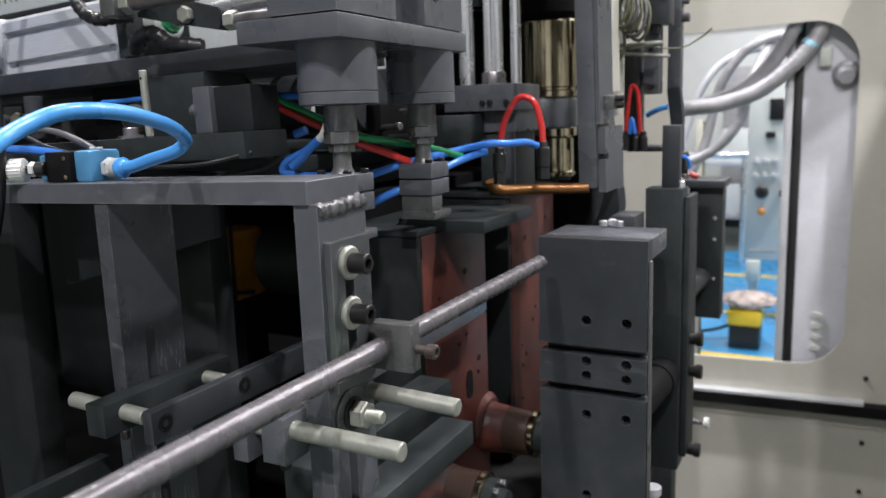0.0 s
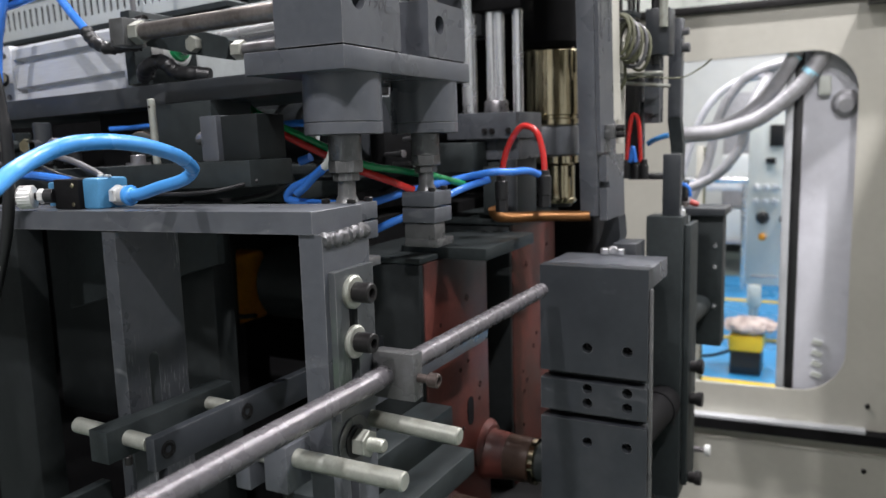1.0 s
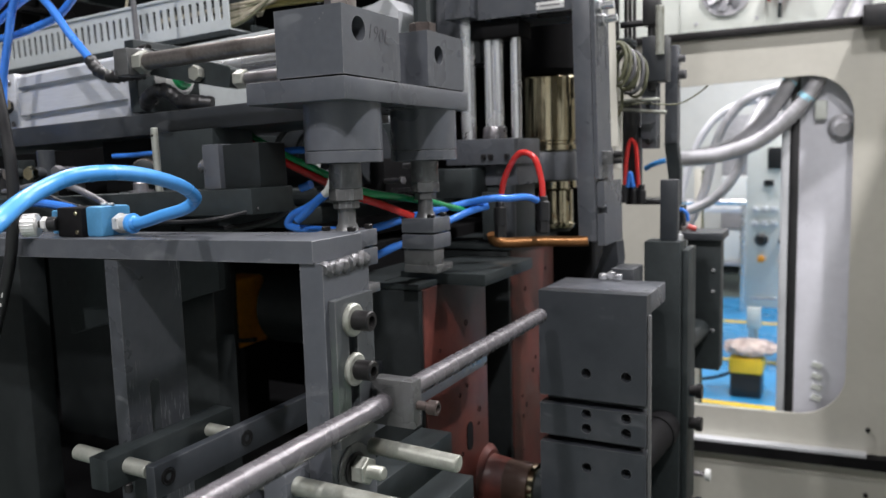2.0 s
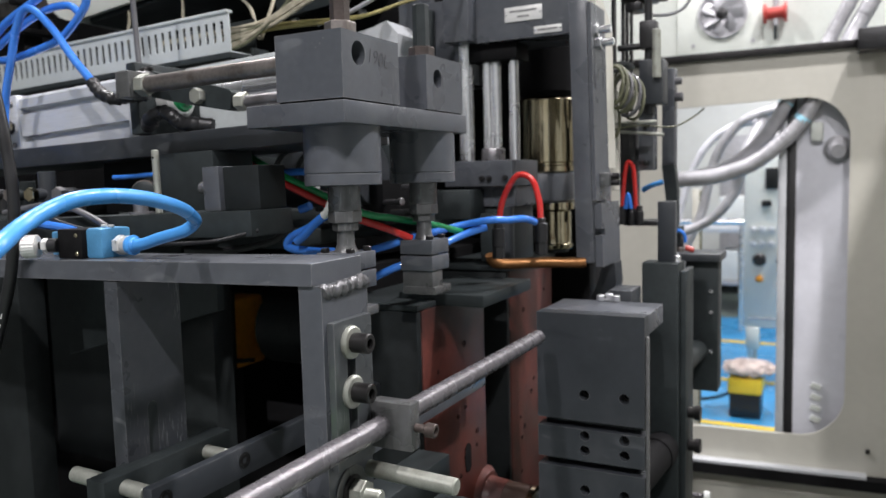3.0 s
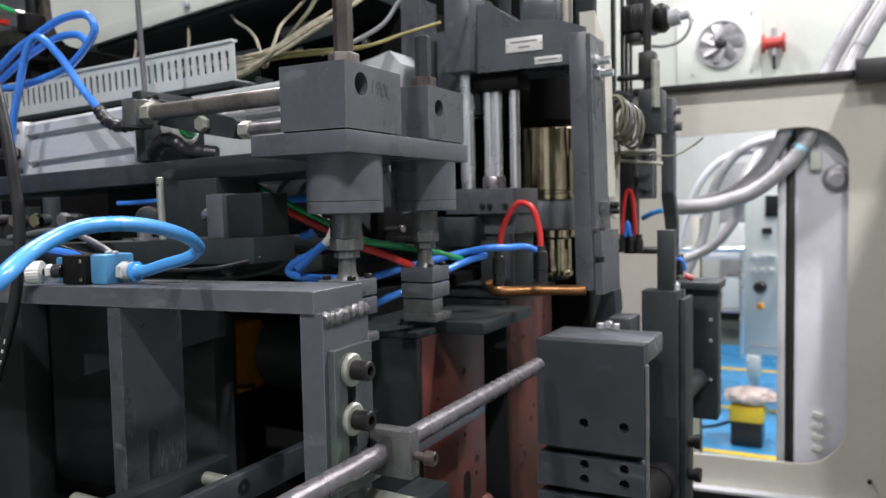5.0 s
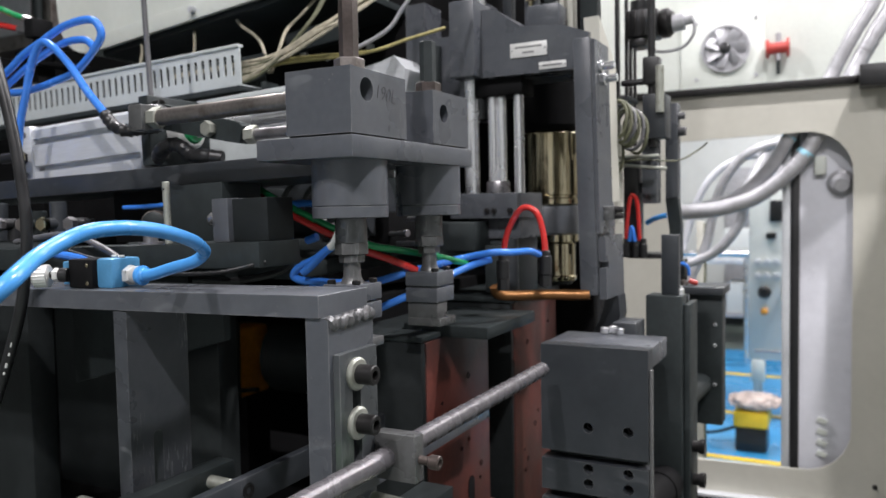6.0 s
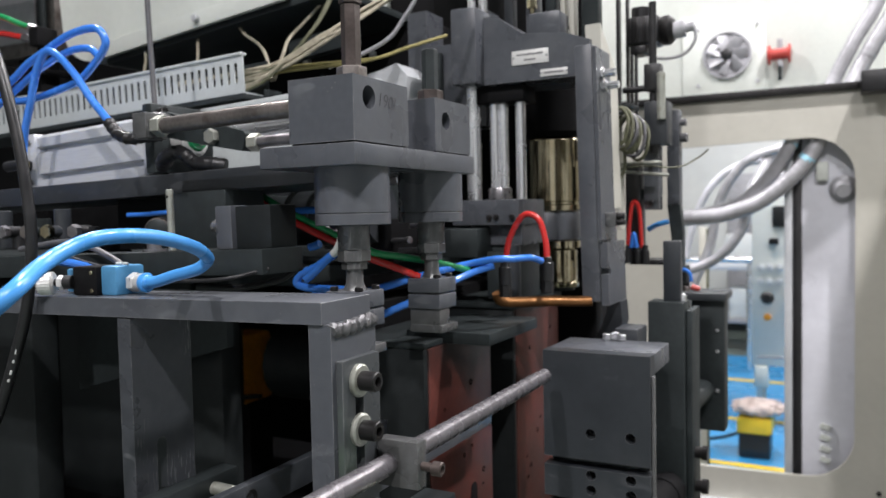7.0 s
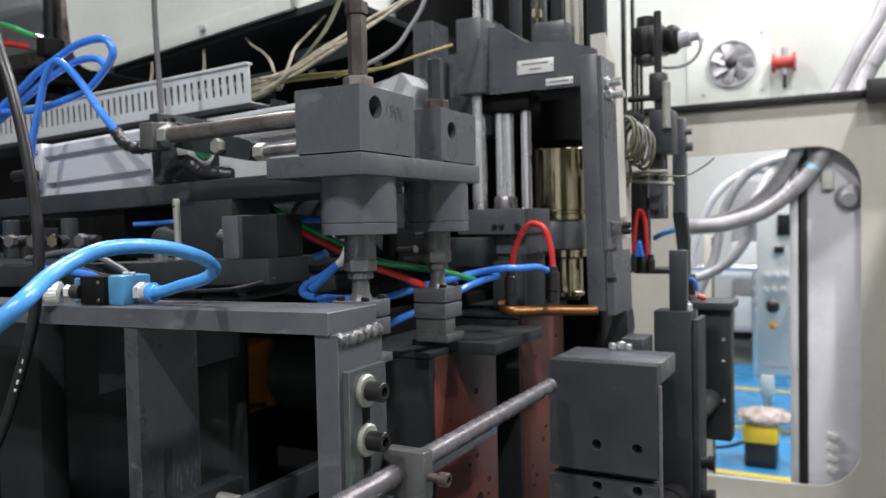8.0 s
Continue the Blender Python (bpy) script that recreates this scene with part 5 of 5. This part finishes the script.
for x, y, r in ((-0.225, 0.69, 0.0135), (-0.188, 0.70, 0.0090), (-0.174, 0.705, 0.0090), (-0.139, 0.70, 0.0090)):
    part("guide_rod", cyl((x, y, 1.50), (x, y, 1.72), r, 24), CHROME, yoke, "chromed guide rod")
for x, y, r in ((-0.229, 0.70, 0.0075), (-0.207, 0.70, 0.0085)):
    part("guide_rod", cyl((x, y, 1.8467), (x, y, 2.25), r, 24), CHROME, yoke, "chromed guide rod")
part("rod_collar", lathe((-0.181, 0.7025, 1.518), (-0.181, 0.7025, 1.54), [(0, 0.021), (0.018, 0.021), (0.022, 0.019)], 24), STEEL, yoke)
part("rod_gland", bx(-0.215, -0.125, 0.68, 0.74, 1.688, 1.7175, 0.003), PITCH, yoke)
for x, w, z, h in ((-0.107, 0.0656, 1.757, 0.024), (-0.065, 0.0475, 1.7275, 0.012)):
    t_ = part("name_plate", bx(x - w / 2, x + w / 2, 0.6656, 0.668, z - h / 2, z + h / 2, 0.0006), TAG, yoke, "white printed name plate")
    for j in range(2 if h > 0.015 else 1):
        bz = z + (0.0045 if h > 0.015 else 0.0) - 0.009 * j
        part("print_bar", bx(x - w * (0.36 if not j else 0.16), x + w * (0.36 if not j else 0.16), 0.665, 0.6656, bz - 0.0014, bz + 0.0014, 0), BARS, t_)
    for sx in (-1, 1):
        part("rivet", cyl((x + sx * w * 0.45, 0.6657, z), (x + sx * w * 0.45, 0.6646, z), 0.0018, 8), CHROME, t_)
part("clamp_screw", cyl((-0.325, 0.745, 1.67), (-0.325, 0.745, 1.80), 0.011, 18), DARK, yoke)
for k, (x, w, m) in enumerate(((-0.142, 0.022, GREY), (-0.105, 0.018, DARK), (-0.078, 0.009, CREAM), (-0.062, 0.009, CREAM), (-0.040, 0.030, DARK))):
    part("upper_bar", bx(x, x + w, 0.74, 0.765, 1.785, 2.25, 0.002), m, yoke)
part("brass_nipple", joined(cyl((-0.128, 0.735, 1.80), (-0.128, 0.735, 1.93), 0.0045, 14), hexa((-0.128, 0.735, 1.855), (-0.128, 0.735, 1.872), 0.009)), BRASS, yoke, "brass nipple")
part("slide_rail", bx(-0.186, -0.168, 0.745, 0.765, 1.82, 2.25, 0.002), CHARCOAL, yoke)
part("upper_cap", bx(-0.118, -0.062, 0.69, 0.74, 1.797, 1.835, 0.003), GREY, yoke)

station = thing("lower_block", (-0.16, 0.70, 1.446), "grey steel guide block with small socket screws", "block")
part("block", bx(-0.243, -0.118, 0.634, 0.755, 1.475, 1.518, 0.0015), GREY, station)
part("step", bx(-0.218, -0.122, 0.655, 0.755, 1.440, 1.475, 0.0015), GREY, station)
for x in (-0.172, -0.159, -0.130):
    part("screw", cyl((x, 0.634, 1.488), (x, 0.628, 1.488), 0.0046, 12), BLACK, station)
part("carrier", joined(bx(-0.190, -0.130, 0.66, 0.76, 1.345, 1.441, 0.002), bx(-0.172, -0.140, 0.62, 0.66, 1.36, 1.43, 0.002)), DARK, station)
part("bush", cyl((-0.138, 0.65, 1.345), (-0.138, 0.65, 1.441), 0.014, 20), CHARCOAL, station)

press_cyl = thing("press_cylinder", (-0.15, 0.90, 1.316), "yellowed nickel-plated press cylinder with dark collars", "cylinder")
cx, cy = -0.150, 0.895
part("sleeve", lathe((cx, cy, 1.495), (cx, cy, 1.640), [(0, 0.051), (0.003, 0.0545), (0.013, 0.0545), (0.015, 0.051), (0.019, 0.051), (0.021, 0.0535), (0.139, 0.0535), (0.145, 0.049)], 48), BRASS, press_cyl)
part("upper_collar", lathe((cx, cy, 1.640), (cx, cy, 1.80), [(0, 0.050), (0.01, 0.057), (0.14, 0.057)], 40), PITCH, press_cyl)
part("middle_collar", lathe((cx, cy, 1.438), (cx, cy, 1.495), [(0, 0.051), (0.004, 0.0545), (0.053, 0.0545), (0.057, 0.052)], 40), GREY, press_cyl)
part("lower_sleeve", lathe((cx + 0.012, cy - 0.005, 1.348), (cx + 0.012, cy - 0.005, 1.438), [(0, 0.037), (0.004, 0.039), (0.009, 0.039), (0.011, 0.036), (0.072, 0.036), (0.077, 0.043), (0.090, 0.043)], 40), BRASS, press_cyl)
part("nose", cyl((cx + 0.012, cy - 0.005, 1.3405), (cx + 0.012, cy - 0.005, 1.349), 0.030, 30), DARK, press_cyl)
solid("copper_bar", tube([(-0.128, 0.56, 1.368), (-0.126, 0.565, 1.357), (-0.112, 0.575, 1.352), (-0.06, 0.60, 1.353), (-0.01, 0.62, 1.352), (0.008, 0.625, 1.353)], 0.0085, 14, 6), COPPER, "copper coloured bent bar over the mould", "bar")

column = thing("column_plate", (0.01, 0.63, 1.35), "tall grey steel column plate with slots and bolts", "column")
part("plate", bx(-0.014, 0.014, 0.62, 0.675, 1.352, 1.756, 0.0018), GREY, column)
part("side_plate", prism("x", 0.0145, 0.0205, rect(0.622, 0.700, 1.45, 1.752), [slot(0.634, 1.622, 1.70, 0.0024), slot(0.680, 1.620, 1.70, 0.0024)]), GREY, column)
part("side_cover", prism("x", -0.012, 0.0135, [(0.677, 1.50), (0.772, 1.50), (0.772, 1.735), (0.677, 1.80)]), CREAM, column, "cream painted side cover")
part("rear_web", bx(-0.010, 0.0140, 0.6755, 0.735, 1.345, 1.499, 0.0015), GREY, column)
part("hook_plate", prism("x", 0.0145, 0.0265, [(0.63, 1.345), (0.735, 1.345), (0.735, 1.445), (0.63, 1.445), (0.63, 1.405), (0.645, 1.405), (0.645, 1.395), (0.63, 1.395)]), GREY, column)
for z, y in ((1.712, 0.645), (1.695, 0.662)):
    part("bolt", joined(hexa((0.0145, y, z), (0.026, y, z), 0.0105), cyl((0.026, y, z), (0.045, y, z), 0.0065, 16)), CHROME, column)
part("hinge_block", bx(0.0145, 0.035, 0.645, 0.676, 1.47, 1.492, 0.0015), GREY_WORN, column)
for z in (1.476, 1.486):
    part("hinge_screw", cyl((0.035, 0.66, z), (0.048, 0.66, z), 0.005, 12), BLACK, column)
part("foot", prism("y", 0.690, 0.735, [(0.006, 1.3445), (0.028, 1.3445), (0.030, 1.312), (0.024, 1.290), (0.010, 1.268), (-0.028, 1.268), (-0.022, 1.276), (-0.006, 1.300), (0.003, 1.325)]), CHARCOAL, column, "curved foot of the column")
part("foot_base", bx(-0.030, 0.022, 0.690, 0.735, 0.62, 1.268, 0.002), DARK, column)

column.rotation_euler.y = radians(-1.3)
column.location.x += 0.008

# coil of old cable and small fittings behind the column
coil = thing("cable_coil", (0.02, 0.82, 1.59), "coiled greenish-beige cables hung behind the column", "cable")
for k in range(8):
    rx, rz, cx0, cz0 = 0.017 + 0.003 * (k % 3), 0.032 + 0.004 * (k % 2), 0.014 + 0.003 * k, 1.642 - 0.003 * k
    ring = [(cx0 + rx * math.cos(a * math.pi / 6), 0.775 + 0.007 * k + 0.004 * math.sin(a), cz0 + rz * math.sin(a * math.pi / 6)) for a in range(13)]
    part("loop", tube(ring, 0.0030, 8, 4), (COILWIRE, COILWIRE, DARKWIRE)[k % 3], coil)
part("tail", tube([(0.012, 0.82, 1.605), (0.012, 0.82, 1.57), (0.002, 0.82, 1.55), (-0.01, 0.80, 1.52)], 0.0030, 8), COILWIRE, coil)
part("hook", bx(-0.004, 0.030, 0.80, 0.86, 1.676, 1.684, 0.001), DARK, coil)
sensor = thing("proximity_sensor", (0.085, 0.90, 1.45), "cluster of black fittings with red tube loops behind the column", "fitting")
part("bracket", bx(0.063, 0.105, 0.88, 0.93, 1.615, 1.695, 0.002), CHARCOAL, sensor)
part("post", cyl((0.076, 0.90, 1.60), (0.076, 0.90, 1.88), 0.007, 14), RUBBER, sensor)
part("clamp", bx(0.062, 0.092, 0.885, 0.915, 1.715, 1.765, 0.003), RUBBER, sensor)
part("cross_bar", cyl((0.02, 0.90, 1.722), (0.076, 0.90, 1.722), 0.006, 12), RUBBER, sensor)
part("pin", cyl((0.096, 0.875, 1.66), (0.096, 0.875, 1.745), 0.0075, 14), ZINC, sensor)
part("base", bx(0.030, 0.11, 0.893, 0.96, 1.392, 1.402, 0.002), RUBBER, sensor)
for x in (0.031, 0.048, 0.062):
    part("push_fitting", joined(cyl((x, 0.885, 1.395), (x, 0.885, 1.42), 0.008, 14), cyl((x, 0.885, 1.418), (x, 0.885, 1.430), 0.006, 14)), RUBBER, sensor)
part("red_loop", tube([(0.030, 0.885, 1.42), (0.033, 0.885, 1.463), (0.038, 0.885, 1.502), (0.044, 0.885, 1.511), (0.052, 0.885, 1.494), (0.056, 0.885, 1.425)], 0.0040, 10), REDTUBE, sensor, "red plastic tube loop")
part("blue_loop", tube([(0.038, 0.88, 1.425), (0.042, 0.88, 1.452), (0.048, 0.88, 1.425)], 0.004, 8), TUBE, sensor)
part("valve_body", bx(0.021, 0.050, 0.905, 0.945, 1.400, 1.588, 0.002), RUBBER, sensor, "black valve body")
part("side_block", bx(0.056, 0.084, 0.905, 0.94, 1.495, 1.616, 0.002), GREY, sensor)
part("clamp_plate", bx(0.050, 0.066, 0.91, 0.94, 1.515, 1.535, 0.001), DARK, sensor)
for z in (1.508, 1.575):
    part("screw", cyl((0.070, 0.905, z), (0.070, 0.899, z), 0.0045, 12), BLACK, sensor)
sensor.location.x -= 0.030
robot = thing("gripper_arm", (0.07, 1.0, 1.37), "dark grey vertical arm with angled end and side screws", "arm")
part("upper", bx(0.052, 0.076, 0.99, 1.02, 1.505, 1.690, 0.0018), GREY, robot)
part("joint", prism("y", 0.988, 1.012, [(0.052, 1.505), (0.076, 1.505), (0.082, 1.455), (0.082, 1.385), (0.060, 1.385), (0.060, 1.44)]), DARK, robot)
part("side_screw", cyl((0.076, 1.0, 1.665), (0.088, 1.0, 1.665), 0.007, 12), DARKWIRE, robot)
part("side_screw", cyl((0.076, 1.0, 1.635), (0.090, 1.0, 1.635), 0.009, 12), DARKWIRE, robot)
part("end_clip", bx(0.050, 0.090, 0.985, 1.02, 1.35, 1.385, 0.003), DARK, robot)
part("hanging_rod", cyl((0.083, 1.0, 1.30), (0.083, 1.0, 1.36), 0.009, 12), RUBBER, robot)
part("finger", tube([(0.085, 1.0, 1.34), (0.06, 1.0, 1.315), (0.03, 1.0, 1.30), (0.018, 1.0, 1.287)], 0.007, 10), DARK, robot)
motor = thing("camera_motor", (0.08, 0.95, 1.80), "black motor unit with a cable at the top of the column", "motor")
part("housing", joined(bx(0.036, 0.098, 0.93, 0.99, 1.812, 1.865, 0.006), cyl((0.060, 0.955, 1.865), (0.060, 0.955, 1.885), 0.018, 20), bx(0.045, 0.075, 0.935, 0.98, 1.795, 1.812, 0.003)), RUBBER, motor)
part("end_bell", lathe((0.098, 0.96, 1.838), (0.122, 0.96, 1.838), [(0, 0.025), (0.006, 0.028), (0.016, 0.028), (0.024, 0.021)], 24), BLACK, motor)
for k in range(4):
    part("cooling_fin", bx(0.040 + 0.014 * k, 0.046 + 0.014 * k, 0.926, 0.930, 1.816, 1.861, 0.001), BLACK, motor)
part("connector", joined(cyl((0.12, 0.96, 1.835), (0.142, 0.96, 1.838), 0.016, 16), cyl((0.142, 0.96, 1.838), (0.158, 0.96, 1.84), 0.009, 14)), CONDUIT, motor)
part("cable", tube([(0.158, 0.96, 1.84), (0.16, 0.96, 1.815), (0.14, 0.96, 1.79), (0.10, 0.96, 1.785), (0.06, 0.96, 1.80)], 0.003, 8), CONDUIT, motor)
part("riser", bx(0.012, 0.019, 0.95, 0.965, 1.60, 2.20, 0.001), RUBBER, motor)
part("riser", bx(0.031, 0.036, 0.95, 0.965, 1.60, 2.20, 0.001), RUBBER, motor)
for x in (0.042, 0.05):
    part("hang_bar", bx(x, x + 0.005, 0.94, 0.95, 1.60, 1.81, 0.001), RUBBER, motor)
motor.location.x -= 0.048
solid("signal_wire", tube([(-0.01, 0.85, 1.57), (0.04, 0.85, 1.575), (0.09, 0.9, 1.573), (0.12, 0.93, 1.59), (0.14, 0.93, 1.605)], 0.0016, 8), COILWIRE, "thin greenish signal wire", "wire")
solid("air_tube", tube([(0.016, 0.985, 1.456), (0.030, 0.982, 1.464), (0.045, 0.98, 1.469), (0.056, 0.98, 1.472)], 0.0052, 10), HOSE, "blue plastic tube behind the column", "air tube", "blue air tubes")
part("elbow", tube([(0.076, 0.975, 1.372), (0.088, 0.972, 1.378), (0.098, 0.972, 1.370), (0.100, 0.974, 1.355)], 0.0032, 10), TUBE, robot, "blue hose elbow")
part("cap", lathe((0.100, 0.974, 1.345), (0.116, 0.974, 1.340), [(0, 0.0055), (0.010, 0.0055), (0.0165, 0.004)], 16), REDIRON, robot, "red cap")
part("stem", cyl((0.091, 0.975, 1.30), (0.091, 0.975, 1.345), 0.0065, 12), RUSTY, robot, "browned stem")
part("lever", prism("y", 0.97, 0.98, [(0.030, 1.286), (0.036, 1.276), (0.088, 1.312), (0.085, 1.322)]), DARK, robot)
# Black block added where the depth behind the moulds lies in shade.
solid("floor_pillar", bx(-0.30, -0.105, 1.04, 1.14, 0.0, 1.435, 0.004), PITCH, "black backing behind the moulds, standing in for shade", "pillar")

# red loop and coloured tubes in the middle
solid("air_tube", tube([(-0.096, 0.52, 1.417), (-0.089, 0.52, 1.452), (-0.074, 0.52, 1.481), (-0.059, 0.52, 1.493), (-0.040, 0.52, 1.484), (-0.030, 0.52, 1.452), (-0.028, 0.52, 1.423)], 0.0046, 12), REDTUBE, "red plastic air tube bent in an arch", "air tube")
for x, y, z in ((-0.096, 0.52, 1.385), (-0.028, 0.52, 1.393)):
    solid("push_fitting", joined(cyl((x, y, z), (x, y, z + 0.028), 0.010, 14), cyl((x, y, z + 0.024), (x, y, z + 0.036), 0.007, 14), hexa((x, y, z - 0.018), (x, y, z), 0.0095)), RUBBER, "black push-in tube fitting", "fitting", "push-in fittings")
solid("air_tube", tube([(-0.30, 0.31, 1.385), (-0.24, 0.30, 1.386), (-0.175, 0.30, 1.401), (-0.139, 0.31, 1.412), (-0.125, 0.36, 1.418), (-0.114, 0.42, 1.423), (-0.072, 0.43, 1.4305), (-0.052, 0.448, 1.430), (-0.036, 0.475, 1.430), (-0.030, 0.50, 1.424)], 0.0051, 12), TUBE, "blue plastic air tube crossing behind the spindles", "air tube", "blue air tubes")
solid("air_tube", tube([(-0.24, 0.30, 1.345), (-0.205, 0.30, 1.355), (-0.176, 0.30, 1.365), (-0.155, 0.30, 1.374), (-0.135, 0.32, 1.384), (-0.12, 0.38, 1.40), (-0.10, 0.42, 1.413), (-0.08, 0.44, 1.42)], 0.0051, 12), TUBE, "blue plastic air tube dipping behind the spindles", "air tube", "blue air tubes")
solid("air_tube", tube([(-0.205, 0.25, 1.456), (-0.211, 0.25, 1.452), (-0.244, 0.25, 1.432), (-0.272, 0.25, 1.420), (-0.281, 0.25, 1.408), (-0.268, 0.25, 1.403), (-0.248, 0.25, 1.402), (-0.223, 0.25, 1.401), (-0.18, 0.26, 1.40)], 0.0055, 12), TUBE, "blue plastic air tube looped under the slide", "air tube", "blue air tubes")
solid("air_tube", tube([(-0.40, 0.30, 1.54), (-0.343, 0.28, 1.516), (-0.30, 0.28, 1.496), (-0.233, 0.28, 1.469), (-0.179, 0.28, 1.448), (-0.150, 0.31, 1.440), (-0.13, 0.36, 1.430), (-0.11, 0.42, 1.415)], 0.0049, 12), GREENTUBE, "green plastic air tube slanting behind the spindles", "air tube")
solid("air_tube", tube([(-0.40, 0.30, 1.53), (-0.344, 0.275, 1.509), (-0.30, 0.275, 1.488), (-0.233, 0.275, 1.460), (-0.188, 0.28, 1.441), (-0.155, 0.29, 1.429), (-0.127, 0.31, 1.414)], 0.0049, 12), REDTUBE, "red plastic air tube slanting behind the spindles", "air tube")
solid("air_tube", tube([(-0.356, 0.34, 1.504), (-0.33, 0.34, 1.505), (-0.305, 0.34, 1.504)], 0.0052, 12), TUBE, "short blue tube with a bright end", "air tube", "blue air tubes")
solid("black_tube", tube([(-0.408, 0.38, 1.50), (-0.402, 0.38, 1.514), (-0.387, 0.38, 1.532), (-0.365, 0.38, 1.542), (-0.339, 0.38, 1.545)], 0.004, 8), RUBBER, "thin black tube behind the head", "air tube")
solid("black_tube", tube([(-0.368, 0.38, 1.49), (-0.364, 0.38, 1.502), (-0.354, 0.38, 1.522), (-0.339, 0.38, 1.533), (-0.312, 0.38, 1.541)], 0.004, 8), RUBBER, "thin black tube behind the head", "air tube")
manifold = thing("valve_manifold", (-0.25, 0.62, 1.42), "row of small steel valve cartridges on a dark block", "valve")
part("block", bx(-0.36, -0.18, 0.60, 0.68, 1.421, 1.47, 0.002), DARK, manifold)
for k in range(5):
    part("cartridge", joined(cyl((-0.30, 0.58, 1.437 + 0.022 * k), (-0.235, 0.56, 1.437 + 0.022 * k), 0.0075, 14), cyl((-0.24, 0.561, 1.437 + 0.022 * k), (-0.232, 0.559, 1.437 + 0.022 * k), 0.0095, 14)), STEEL if k % 2 else GREY_WORN, manifold)
part("support", bx(-0.36, -0.25, 0.585, 0.60, 1.421, 1.55, 0.002), DARK, manifold)

# pale rods and a grey block beside the column
rods = thing("guide_rods", (0.03, 0.85, 1.435), "pale steel guide rods with a grey clamp block behind the column", "rod")
part("rod", cyl((-0.006, 0.86, 1.46), (-0.006, 0.86, 1.64), 0.007, 14), CREAM, rods)
part("thin_bar", cyl((-0.012, 0.853, 1.568), (0.083, 0.853, 1.557), 0.0032, 10), ZINC, rods)
part("cross_bar", bx(-0.012, 0.070, 0.85, 0.86, 1.578, 1.584, 0.002), ZINC, rods)

# pale fittings and tube ends behind the first spindle
ends = thing("tube_connector", (-0.30, 0.37, 1.47), "pale plastic tube connector strip with clear push-in ends", "connector")
part("strip", bx(-0.322, -0.309, 0.355, 0.365, 1.478, 1.536, 0.002), CLOUDY, ends)
part("end_piece", cyl((-0.305, 0.34, 1.504), (-0.292, 0.345, 1.504), 0.0062, 12), CLOUDY, ends)
part("lower_hook", tube([(-0.316, 0.36, 1.48), (-0.305, 0.36, 1.473), (-0.285, 0.36, 1.474), (-0.262, 0.36, 1.482)], 0.003, 8), CONDUIT, ends)
solid("air_tube", tube([(-0.258, 0.24, 1.414), (-0.245, 0.24, 1.423), (-0.227, 0.24, 1.438), (-0.214, 0.24, 1.447)], 0.0055, 12), TUBE, "short blue tube in a clear connector", "air tube", "blue air tubes")
solid("clear_connector", tube([(-0.216, 0.24, 1.446), (-0.209, 0.24, 1.451), (-0.203, 0.24, 1.460), (-0.199, 0.24, 1.470)], 0.0052, 12), CLOUDY, "milky white plastic tube connector", "connector")
solid("air_tube", tube([(-0.296, 0.30, 1.453), (-0.288, 0.30, 1.455), (-0.279, 0.30, 1.458)], 0.0058, 12), TUBE, "blue tube stub with a bright end", "air tube", "blue air tubes")
solid("black_tube", tube([(-0.33, 0.12, 1.414), (-0.29, 0.15, 1.411), (-0.26, 0.19, 1.418), (-0.244, 0.20, 1.430), (-0.232, 0.20, 1.436)], 0.0045, 8), RUBBER, "black tube curling behind the slide rail", "air tube")
for x, z in ((-0.255, 1.455), (-0.235, 1.440), (-0.214, 1.478)):
    solid("steel_pin", joined(cyl((x - 0.018, 0.47, z), (x + 0.030, 0.45, z + 0.002), 0.0042, 12), cyl((x + 0.026, 0.452, z + 0.002), (x + 0.034, 0.449, z + 0.002), 0.0058, 12)), STEEL, "short bare steel pin in the dark valve block", "pin", "steel pins")
part("pin_block", bx(-0.30, -0.262, 0.462, 0.60, 1.421, 1.49, 0.002), PITCH, manifold)
